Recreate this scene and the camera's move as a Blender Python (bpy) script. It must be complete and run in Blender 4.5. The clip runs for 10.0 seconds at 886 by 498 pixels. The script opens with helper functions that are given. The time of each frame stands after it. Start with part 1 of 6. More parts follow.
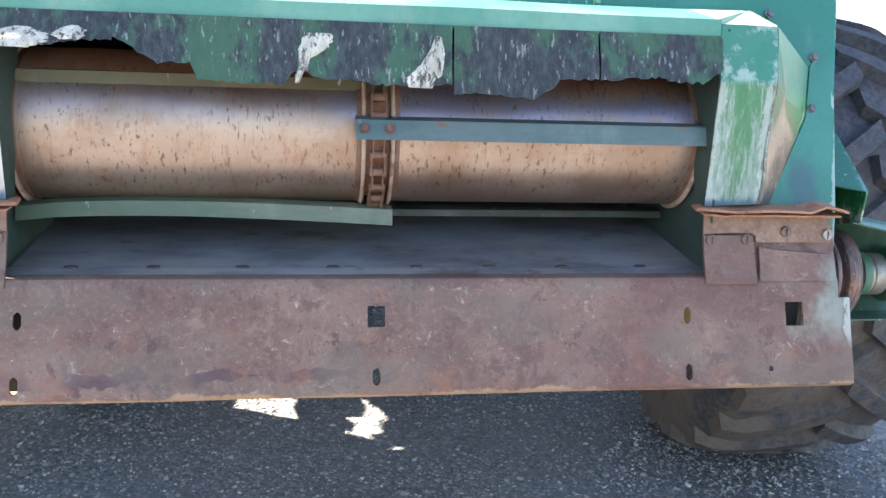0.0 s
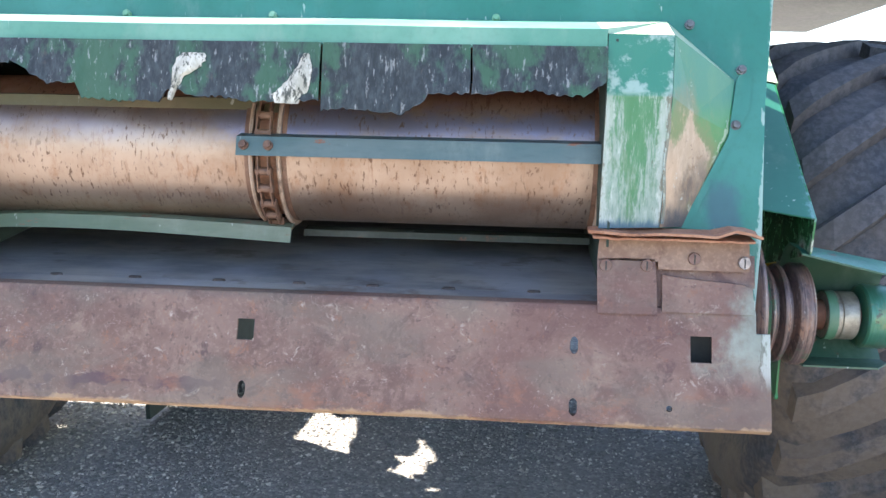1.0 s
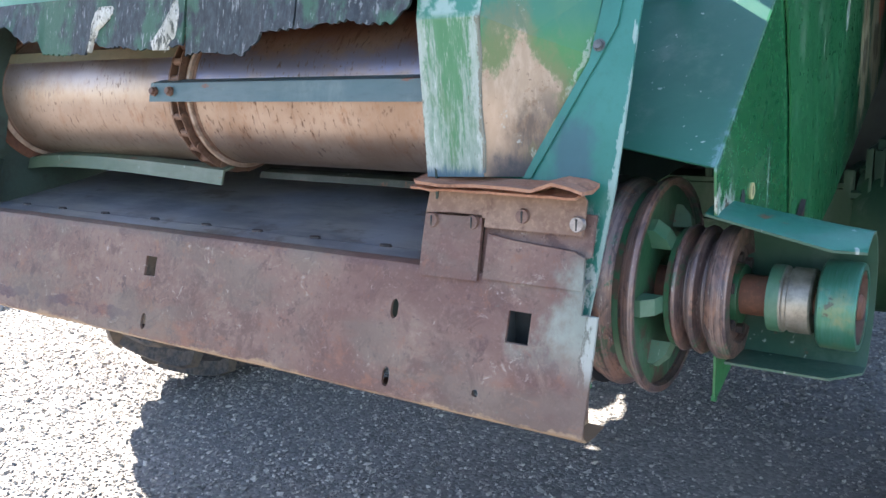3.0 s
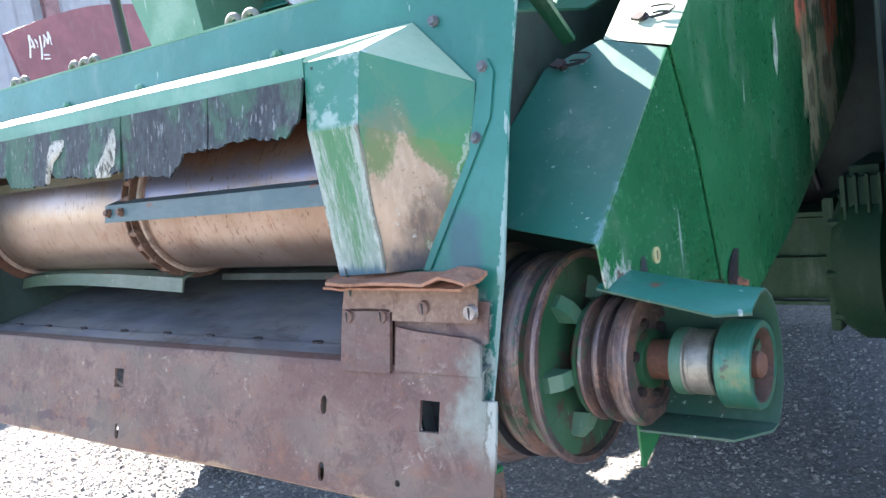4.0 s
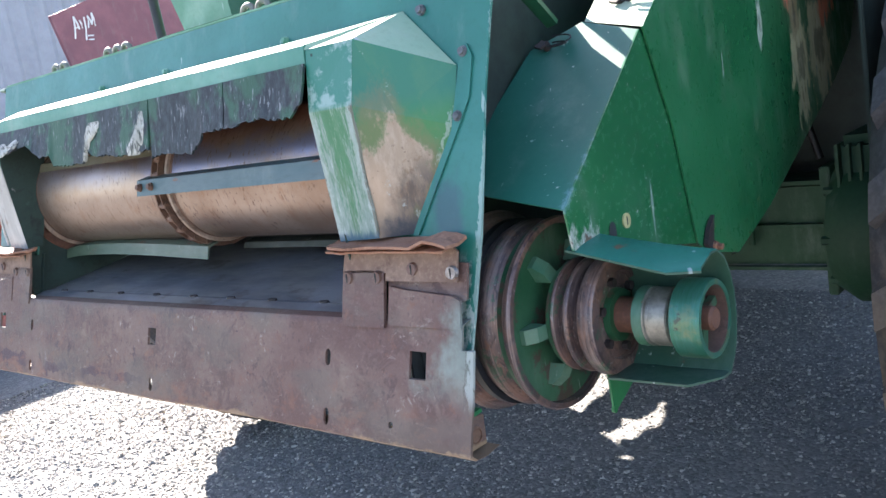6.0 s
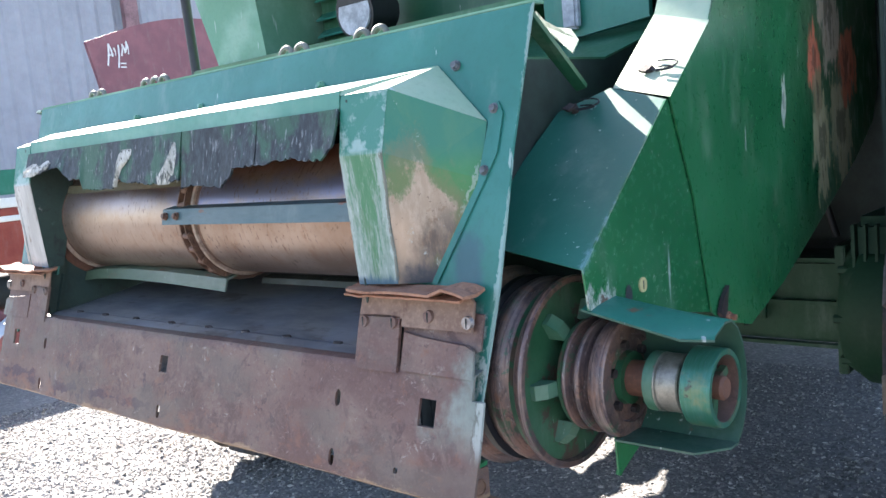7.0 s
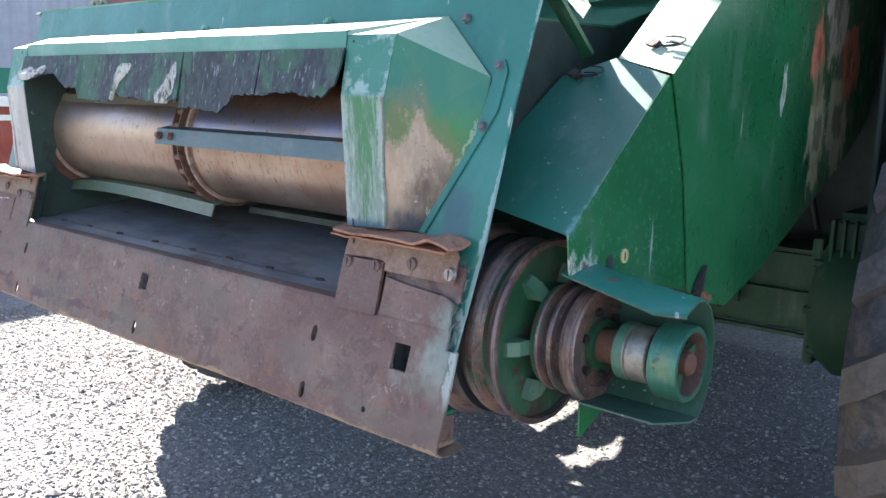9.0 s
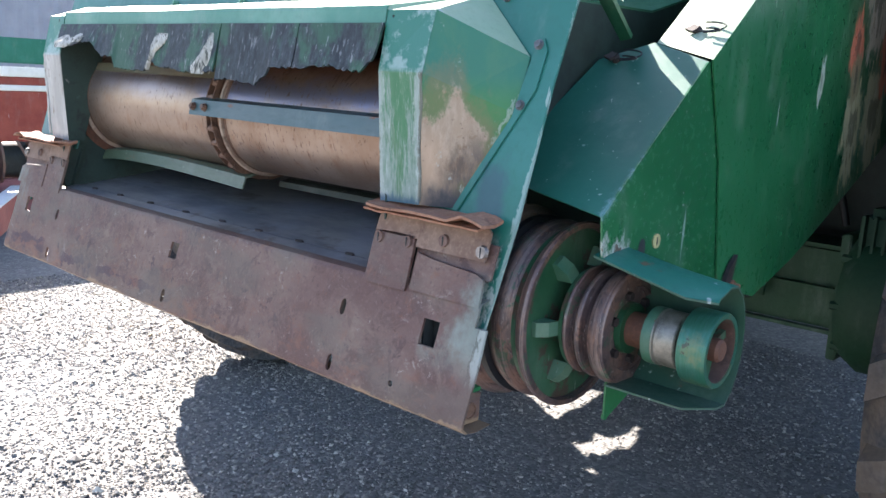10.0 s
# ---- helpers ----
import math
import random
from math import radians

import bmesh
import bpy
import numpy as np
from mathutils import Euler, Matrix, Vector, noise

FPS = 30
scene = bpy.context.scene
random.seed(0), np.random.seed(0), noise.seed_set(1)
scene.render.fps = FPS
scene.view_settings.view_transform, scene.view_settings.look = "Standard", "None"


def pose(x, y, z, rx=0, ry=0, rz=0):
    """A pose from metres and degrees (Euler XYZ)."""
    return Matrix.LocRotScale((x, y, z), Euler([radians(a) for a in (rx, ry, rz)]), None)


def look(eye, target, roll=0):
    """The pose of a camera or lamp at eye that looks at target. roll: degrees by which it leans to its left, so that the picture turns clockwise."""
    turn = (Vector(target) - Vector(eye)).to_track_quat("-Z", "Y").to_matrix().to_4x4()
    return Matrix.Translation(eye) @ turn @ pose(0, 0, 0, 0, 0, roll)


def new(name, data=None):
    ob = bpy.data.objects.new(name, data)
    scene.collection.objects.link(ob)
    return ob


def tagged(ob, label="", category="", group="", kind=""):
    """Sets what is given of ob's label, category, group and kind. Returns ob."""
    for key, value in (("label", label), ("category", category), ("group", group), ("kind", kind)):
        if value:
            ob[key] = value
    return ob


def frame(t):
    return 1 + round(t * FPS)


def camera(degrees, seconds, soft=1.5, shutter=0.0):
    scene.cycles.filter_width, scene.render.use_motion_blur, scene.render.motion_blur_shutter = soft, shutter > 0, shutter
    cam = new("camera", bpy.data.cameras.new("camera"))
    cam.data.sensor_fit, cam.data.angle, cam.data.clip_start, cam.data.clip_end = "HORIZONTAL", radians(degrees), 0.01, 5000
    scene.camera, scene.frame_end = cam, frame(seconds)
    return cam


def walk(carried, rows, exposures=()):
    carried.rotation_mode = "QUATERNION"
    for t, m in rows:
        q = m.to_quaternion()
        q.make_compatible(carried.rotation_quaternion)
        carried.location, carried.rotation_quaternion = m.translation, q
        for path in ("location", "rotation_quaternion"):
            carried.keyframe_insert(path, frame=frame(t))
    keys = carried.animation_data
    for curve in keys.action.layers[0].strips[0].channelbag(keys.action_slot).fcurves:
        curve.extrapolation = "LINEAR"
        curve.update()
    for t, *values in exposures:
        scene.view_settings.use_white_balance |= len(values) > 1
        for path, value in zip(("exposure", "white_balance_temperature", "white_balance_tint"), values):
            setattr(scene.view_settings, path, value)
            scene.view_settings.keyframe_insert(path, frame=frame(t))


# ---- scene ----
cam = camera(54.5, 10.0)
PATH = [
    (0.0, (-0.121, -1.625, 1.543), (0.176, 0.314, 1.151), 1.8),
    (0.2, (0.006, -1.65, 1.53), (0.117, 0.318, 1.195), 0.4),
    (0.4, (0.147, -1.64, 1.521), (0.158, 0.342, 1.254), 3.5),
    (0.5, (0.222, -1.646, 1.507), (0.145, 0.33, 1.205), 1.6),
    (0.7, (0.33, -1.613, 1.509), (0.296, 0.364, 1.212), 0.4),
    (1.0, (0.515, -1.625, 1.478), (0.359, 0.35, 1.204), 1.3),
    (1.2, (0.658, -1.648, 1.518), (0.37, 0.302, 1.178), 3.1),
    (1.5, (0.854, -1.632, 1.516), (0.457, 0.295, 1.159), 1.2),
    (1.7, (0.907, -1.6, 1.498), (0.488, 0.328, 1.172), 0.3),
    (2.0, (1.031, -1.468, 1.443), (0.522, 0.433, 1.086), 2.1),
    (2.2, (1.087, -1.375, 1.49), (0.534, 0.494, 1.042), 2.1),
    (3.3, (1.601, -1.094, 1.481), (0.408, 0.463, 1.093), -2.2),
    (3.5, (1.612, -1.124, 1.479), (0.482, 0.488, 1.126), -0.2),
    (3.7, (1.648, -1.011, 1.467), (0.54, 0.618, 1.125), -1.8),
    (4.0, (1.748, -0.996, 1.546), (0.523, 0.554, 1.239), -8.7),
    (4.5, (1.88, -0.957, 1.559), (0.483, 0.408, 1.13), -12.4),
    (5.0, (1.922, -1.029, 1.551), (0.537, 0.36, 1.162), -11.9),
    (5.5, (1.914, -1.05, 1.527), (0.528, 0.34, 1.147), -11.3),
    (6.0, (1.925, -1.061, 1.544), (0.622, 0.415, 1.192), -9.6),
    (6.2, (1.928, -1.069, 1.554), (0.6, 0.389, 1.226), -9.8),
    (7.3, (1.927, -1.092, 1.551), (0.63, 0.412, 1.319), -4.0),
    (7.5, (1.918, -1.087, 1.555), (0.646, 0.436, 1.301), -3.6),
    (8.0, (1.929, -1.102, 1.555), (0.633, 0.37, 1.162), 0.9),
    (8.5, (1.928, -1.111, 1.555), (0.618, 0.363, 1.22), 1.5),
    (9.0, (1.933, -1.114, 1.558), (0.654, 0.382, 1.202), 1.2),
    (9.5, (1.915, -1.129, 1.545), (0.642, 0.366, 1.163), 2.9),
    (10.0, (1.917, -1.137, 1.539), (0.613, 0.329, 1.153), 3.1),
]
walk(cam, [(t, look(eye, target, roll)) for t, eye, target, roll in PATH],
     [(0.0, 3.08, 6550, 14), (1.0, 3.25, 6700, 14), (1.5, 3.40, 6750, 14), (2.0, 3.42, 6750, 14), (3.5, 2.84, 6350, 15), (4.0, 3.10, 6300, 15), (4.5, 2.78, 6300, 15), (5.0, 2.92, 6300, 15), (5.5, 2.81, 6300, 15), (7.5, 2.73, 6250, 15), (10.0, 2.55, 6250, 15)])

# ---- light ----
SUN_AT = Vector((-1.28, 0.465, 1.0)).normalized()
world = bpy.data.worlds.new("sky")
scene.world = world
world.use_nodes = True
wn = world.node_tree.nodes
sky = wn.new("ShaderNodeTexSky")
sky.sky_type = "NISHITA"
sky.sun_disc = False
sky.sun_elevation = math.asin(SUN_AT.z)
sky.sun_rotation = math.atan2(SUN_AT.x, SUN_AT.y)
world.node_tree.links.new(sky.outputs[0], wn["Background"].inputs[0])
wn["Background"].inputs[1].default_value = 0.082
sun = new("sun", bpy.data.lights.new("sun", "SUN"))
sun.data.energy, sun.data.angle, sun.data.color = 5.0, radians(0.53), (1.0, 0.915, 0.79)
sun.matrix_world = look((0, 0, 0), -SUN_AT)


# ---- materials ----
class Nodes:
    """A small helper for building node materials."""

    def __init__(self, name):
        self.m = bpy.data.materials.new(name)
        self.m.use_nodes = True
        self.t = self.m.node_tree
        self.b = self.t.nodes["Principled BSDF"]
        self.co = self.add("ShaderNodeTexCoord").outputs["Object"]

    def add(self, kind, **kw):
        n = self.t.nodes.new(kind)
        for k, v in kw.items():
            n.inputs[k.replace("_", " ")].default_value = v
        return n

    def link(self, a, b):
        self.t.links.new(a, b)

    def noise(self, scale, detail=6.0, rough=0.6, stretch=(1, 1, 1), shift=(0, 0, 0), warp=0.0):
        mp = self.add("ShaderNodeMapping")
        mp.inputs["Scale"].default_value = stretch
        mp.inputs["Location"].default_value = shift
        self.link(self.co, mp.inputs["Vector"])
        n = self.add("ShaderNodeTexNoise", Scale=scale, Detail=detail, Roughness=rough, Distortion=warp)
        self.link(mp.outputs[0], n.inputs["Vector"])
        return n.outputs["Fac"]

    def ramp(self, fac, stops, smooth=True):
        r = self.t.nodes.new("ShaderNodeValToRGB")
        r.color_ramp.interpolation = "EASE" if smooth else "CONSTANT"
        e = r.color_ramp.elements
        while len(e) < len(stops):
            e.new(0.5)
        for k, (p, c) in zip(e, stops):
            k.position = p
            k.color = (*c, 1) if len(c) == 3 else c
        self.link(fac, r.inputs[0])
        return r.outputs[0]

    def mask(self, fac, lo, hi):
        r = self.add("ShaderNodeMapRange")
        r.interpolation_type = "SMOOTHSTEP"
        r.inputs["From Min"].default_value, r.inputs["From Max"].default_value = lo, hi
        self.link(fac, r.inputs["Value"])
        return r.outputs[0]

    def mix(self, fac, a, b, mode="MIX"):
        n = self.t.nodes.new("ShaderNodeMix")
        n.data_type, n.blend_type = "RGBA", mode
        for v, k in ((fac, 0), (a, 6), (b, 7)):
            if isinstance(v, (int, float)):
                n.inputs[k].default_value = v
            elif isinstance(v, tuple):
                n.inputs[k].default_value = (*v, 1)
            else:
                self.link(v, n.inputs[k])
        return n.outputs[2]

    def math(self, op, a, b=0.0):
        n = self.t.nodes.new("ShaderNodeMath")
        n.operation = op
        for v, k in ((a, 0), (b, 1)):
            if isinstance(v, (int, float)):
                n.inputs[k].default_value = v
            else:
                self.link(v, n.inputs[k])
        return n.outputs[0]

    def axis(self, k):
        n = self.add("ShaderNodeSeparateXYZ")
        self.link(self.co, n.inputs[0])
        return n.outputs[k]

    def set(self, colour=None, rough=None, metal=None, spec=None):
        for v, k in ((colour, "Base Color"), (rough, "Roughness"), (metal, "Metallic"), (spec, "Specular IOR Level")):
            if v is None:
                continue
            if isinstance(v, tuple):
                self.b.inputs[k].default_value = (*v, 1)
            elif isinstance(v, (int, float)):
                self.b.inputs[k].default_value = v
            else:
                self.link(v, self.b.inputs[k])

    def bump(self, fac, depth, strength=1.0):
        n = self.add("ShaderNodeBump", Strength=strength, Distance=depth)
        self.link(fac, n.inputs["Height"])
        if self.b.inputs["Normal"].is_linked:
            self.link(self.b.inputs["Normal"].links[0].from_socket, n.inputs["Normal"])
        self.link(n.outputs[0], self.b.inputs["Normal"])


def painted(name, paint, paler, wear=0.0, rust=(0.16, 0.065, 0.035), bare=(0.55, 0.56, 0.54), gloss=0.35, stretch=(1, 1, 1)):
    """Old paint on sheet metal: faded blotches, scratches, bare and rusty spots."""
    n = Nodes(name)
    big = n.noise(3.5, 4, 0.55, stretch)
    fine = n.noise(60, 5, 0.7, stretch)
    c = n.mix(n.mask(big, 0.38, 0.66), paint, paler)
    c = n.mix(n.math("MULTIPLY", n.mask(fine, 0.45, 0.75), 0.25), c, tuple(0.6 * v for v in paint))
    dust = n.mask(n.noise(9, 7, 0.7, (1, 1, 0.35), (3, 1, 2)), 0.5, 0.85)
    c = n.mix(n.math("MULTIPLY", dust, 0.28), c, (0.34, 0.36, 0.32))
    scr = n.mask(n.noise(38, 3, 0.6, (1.0, 1.0, 0.12), (7, 3, 5)), 0.70 - 0.03 * wear, 0.74 - 0.03 * wear)
    c = n.mix(n.math("MULTIPLY", scr, 0.5), c, bare)
    rn = n.noise(11, 9, 0.72, stretch, (5, 9, 1))
    c = n.mix(n.mask(rn, 0.72 - 0.2 * wear, 0.76 - 0.2 * wear), c, rust)
    n.set(c, n.math("ADD", n.math("MULTIPLY", fine, 0.3), gloss - 0.1), 0.0, 0.45)
    n.bump(fine, 0.0006, 0.5)
    n.bump(big, 0.004, 0.25)
    return n.m


def rusted(name, base, light, dark, green=0.0, rough=0.7, scale=1.0):
    """Rusty plate: brown-red blotches at two sizes, pits, remains of paint."""
    n = Nodes(name)
    a = n.noise(4.5 * scale, 8, 0.65, (1, 1, 1.4))
    b = n.noise(16 * scale, 8, 0.7, (1, 1, 1), (4, 2, 7), 0.6)
    f = n.noise(120, 4, 0.7)
    c = n.mix(n.mask(a, 0.38, 0.62), base, light)
    c = n.mix(n.math("MULTIPLY", n.mask(b, 0.52, 0.68), 0.75), c, dark)
    c = n.mix(n.math("MULTIPLY", n.mask(f, 0.45, 0.7), 0.3), c, tuple(min(1, 1.7 * v) for v in light))
    g = n.mask(n.noise(5.5, 7, 0.68, (1, 1, 1), (11, 3, 2)), 0.60, 0.68)
    c = n.mix(n.math("MULTIPLY", g, green), c, (0.10, 0.20, 0.15))
    w = n.mask(n.noise(26, 8, 0.75, (1, 1, 0.7), (2, 8, 3)), 0.66, 0.72)
    c = n.mix(n.math("MULTIPLY", w, 0.45), c, (0.42, 0.36, 0.33))
    n.set(c, n.math("ADD", n.math("MULTIPLY", f, 0.3), rough - 0.15), 0.0, 0.4)
    n.bump(f, 0.0008, 0.6)
    n.bump(b, 0.0015, 0.5)
    return n.m


TEAL = painted("teal_paint", (0.016, 0.150, 0.105), (0.035, 0.19, 0.145), 0.15)
DEEP = painted("deep_green_paint", (0.012, 0.105, 0.035), (0.02, 0.145, 0.05), 0.12, gloss=0.28)
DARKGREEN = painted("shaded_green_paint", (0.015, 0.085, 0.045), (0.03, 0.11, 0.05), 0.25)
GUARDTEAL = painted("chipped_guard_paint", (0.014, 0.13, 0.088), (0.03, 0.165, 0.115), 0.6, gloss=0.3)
DRUMGREEN = painted("rubbed_drum_paint", (0.035, 0.12, 0.070), (0.09, 0.165, 0.105), 0.6, gloss=0.35)
# axle green darkened: shade under the machine is put into the paint
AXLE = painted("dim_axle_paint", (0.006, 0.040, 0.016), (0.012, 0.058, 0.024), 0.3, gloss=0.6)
PULLEYGREEN = painted("pulley_green_paint", (0.014, 0.070, 0.030), (0.040, 0.112, 0.058), 0.95, rust=(0.075, 0.050, 0.036), gloss=0.35)
PALE = painted("pale_green_paint", (0.12, 0.28, 0.18), (0.22, 0.38, 0.28), 0.2, gloss=0.52)
HOOD = painted("faded_hood_paint", (0.06, 0.21, 0.155), (0.12, 0.28, 0.215), 0.3, gloss=0.42)
# green paint lightened to cream so its colour carries the sunlight
SUNPALE = painted("sun_pale_green_paint", (0.27, 0.38, 0.26), (0.40, 0.45, 0.33), 0.3, gloss=0.55)
SLAT = painted("slat_paint", (0.042, 0.088, 0.092), (0.085, 0.120, 0.122), 0.55, gloss=0.40, stretch=(0.5, 1, 2))
SLATGREEN = painted("slat_green_paint", (0.066, 0.100, 0.062), (0.135, 0.155, 0.112), 0.6, gloss=0.45, stretch=(0.5, 1, 2))
BAND = rusted("tan_rust", (0.165, 0.098, 0.068), (0.26, 0.175, 0.128), (0.095, 0.050, 0.036), 0.6)
FLAKE = rusted("flaking_rust", (0.22, 0.096, 0.054), (0.31, 0.165, 0.105), (0.09, 0.038, 0.024), 0.05, 0.75, 1.6)
RUST = rusted("orange_rust", (0.20, 0.085, 0.045), (0.30, 0.15, 0.09), (0.10, 0.04, 0.025), 0.25)
CHAINRUST = rusted("chain_rust", (0.085, 0.042, 0.028), (0.165, 0.092, 0.060), (0.040, 0.021, 0.016), 0.0, 0.55)
PULLEYRUST = rusted("pulley_rust", (0.085, 0.048, 0.040), (0.14, 0.082, 0.064), (0.042, 0.027, 0.026), 0.4, 0.42)


RINGSTEEL = rusted("rubbed_ring_steel", (0.25, 0.165, 0.115), (0.40, 0.30, 0.235), (0.070, 0.038, 0.026), 0.0, 0.40)
SHAFTRUST = rusted("shaft_rust", (0.10, 0.043, 0.026), (0.145, 0.065, 0.04), (0.05, 0.025, 0.018), 0.1)


def mottled_pulley():
    """Pulley rims: polished brown rust, dark scale, traces of green and bright scratches."""
    n = Nodes("mottled_pulley_rust")
    a = n.noise(9, 7, 0.65, (2.2, 1, 1))
    b = n.noise(24, 8, 0.72, (2.5, 1, 1), (4, 2, 7), 0.6)
    f = n.noise(90, 5, 0.7, (4, 0.7, 0.7))
    ring = n.noise(260, 3, 0.6, (1.0, 0.02, 0.02), (1, 1, 1))
    c = n.mix(n.mask(a, 0.40, 0.66), (0.095, 0.066, 0.064), (0.250, 0.138, 0.098))
    c = n.mix(n.math("MULTIPLY", n.mask(b, 0.48, 0.62), 0.75), c, (0.032, 0.024, 0.026))
    c = n.mix(n.math("MULTIPLY", n.mask(n.noise(15, 7, 0.7, (1, 1, 1), (9, 1, 3)), 0.57, 0.64), 0.6), c, (0.21, 0.095, 0.05))
    c = n.mix(n.math("MULTIPLY", n.mask(n.noise(13, 8, 0.75, (1, 1, 1), (2, 8, 8)), 0.56, 0.61), 0.75), c, (0.030, 0.10, 0.050))
    c = n.mix(n.math("MULTIPLY", n.mask(ring, 0.50, 0.64), 0.45), c, (0.27, 0.20, 0.175))
    c = n.mix(n.math("MULTIPLY", n.mask(ring, 0.46, 0.36), 0.5), c, (0.028, 0.02, 0.022))
    c = n.mix(n.math("MULTIPLY", n.mask(f, 0.58, 0.68), 0.6), c, (0.32, 0.28, 0.26))
    n.set(c, n.math("ADD", n.math("MULTIPLY", b, 0.35), 0.20), 0.2, 0.5)
    n.bump(b, 0.0012, 0.6)
    n.bump(f, 0.0006, 0.6)
    n.bump(ring, 0.0006, 0.5)
    return n.m


MOTTLED = mottled_pulley()


def worn_green():
    """Gusset flank: green above, rubbed through to bare tan metal, darker at the foot."""
    n = Nodes("rubbed_green_sheet")
    x, z = n.math("ABSOLUTE", n.axis(0)), n.axis(2)
    a = n.noise(13, 8, 0.7, (1, 1, 0.6))
    f = n.noise(80, 5, 0.7, (1, 1, 0.3))
    c = n.mix(n.mask(z, 1.50, 1.56), (0.032, 0.165, 0.05), (0.012, 0.135, 0.082))
    c = n.mix(n.math("MULTIPLY", n.mask(a, 0.45, 0.65), 0.35), c, (0.055, 0.17, 0.08))
    wob = n.math("MULTIPLY", n.math("SUBTRACT", a, 0.5), 0.30)
    peak = n.math("MAXIMUM", n.math("MULTIPLY", n.math("SUBTRACT", x, 0.853), 1.9), n.math("MULTIPLY", n.math("SUBTRACT", 0.853, x), 1.0))
    rise = n.math("ADD", n.math("SUBTRACT", n.math("SUBTRACT", 1.540, peak), z), n.math("MULTIPLY", wob, 0.95))
    edge = n.math("ADD", n.math("SUBTRACT", n.math("ADD", n.math("MULTIPLY", n.math("SUBTRACT", z, 1.30), 0.42), 0.853), x), n.math("MULTIPLY", wob, 0.4))
    bare = n.math("MULTIPLY", n.mask(rise, -0.006, 0.028), n.mask(edge, -0.004, 0.014))
    c = n.mix(n.math("MULTIPLY", bare, 0.95), c, n.mix(n.mask(f, 0.4, 0.7), (0.33, 0.230, 0.160), (0.43, 0.315, 0.235)))
    c = n.mix(n.math("MULTIPLY", n.mask(n.noise(18, 7, 0.75, (1, 1, 1), (4, 6, 1)), 0.54, 0.66), bare), c, (0.23, 0.135, 0.075))
    edge_dark = n.math("MULTIPLY", n.math("MULTIPLY", n.mask(n.math("ADD", edge, n.math("MULTIPLY", wob, 0.35)), 0.075, 0.020), n.mask(edge, -0.012, 0.0)), n.mask(z, 1.48, 1.38))
    c = n.mix(n.math("MULTIPLY", edge_dark, 0.85), c, n.mix(n.mask(f, 0.4, 0.65), (0.060, 0.045, 0.040), (0.15, 0.095, 0.062)))
    warm = n.math("MULTIPLY", n.math("MULTIPLY", n.mask(x, 0.850, 0.812), n.mask(z, 1.46, 1.40)), bare)
    c = n.mix(n.math("MULTIPLY", warm, 0.6), c, (0.47, 0.31, 0.20))
    pit = n.mask(n.noise(95, 4, 0.7, (1, 1, 1), (5, 7, 3)), 0.63, 0.68)
    c = n.mix(n.math("MULTIPLY", n.math("MULTIPLY", pit, bare), 0.6), c, (0.10, 0.062, 0.04))
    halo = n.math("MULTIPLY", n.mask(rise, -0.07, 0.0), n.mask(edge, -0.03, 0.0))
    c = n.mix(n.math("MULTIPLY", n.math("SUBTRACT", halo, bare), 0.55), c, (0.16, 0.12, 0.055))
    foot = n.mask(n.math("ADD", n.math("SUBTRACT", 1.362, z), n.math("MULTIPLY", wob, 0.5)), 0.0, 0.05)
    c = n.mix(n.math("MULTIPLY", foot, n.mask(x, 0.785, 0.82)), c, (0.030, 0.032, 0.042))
    c = n.mix(n.math("MULTIPLY", n.mask(n.noise(22, 6, 0.7, (1, 1, 1), (8, 8, 1)), 0.62, 0.67), 0.5), c, (0.42, 0.46, 0.42))
    scuff = n.math("SUBTRACT", 1.0, n.math("MULTIPLY", n.math("ABSOLUTE", n.math("ADD", edge, 0.006)), 230.0))
    scuff = n.math("MULTIPLY", n.mask(scuff, 0.0, 0.5), n.mask(n.noise(40, 6, 0.75, (1, 1, 0.5), (5, 5, 2)), 0.44, 0.56))
    c = n.mix(n.math("MULTIPLY", scuff, 0.5), c, (0.36, 0.40, 0.36))
    n.set(c, n.math("ADD", n.math("MULTIPLY", f, 0.25), 0.25), 0.0, 0.5)
    n.bump(f, 0.0006, 0.5)
    return n.m


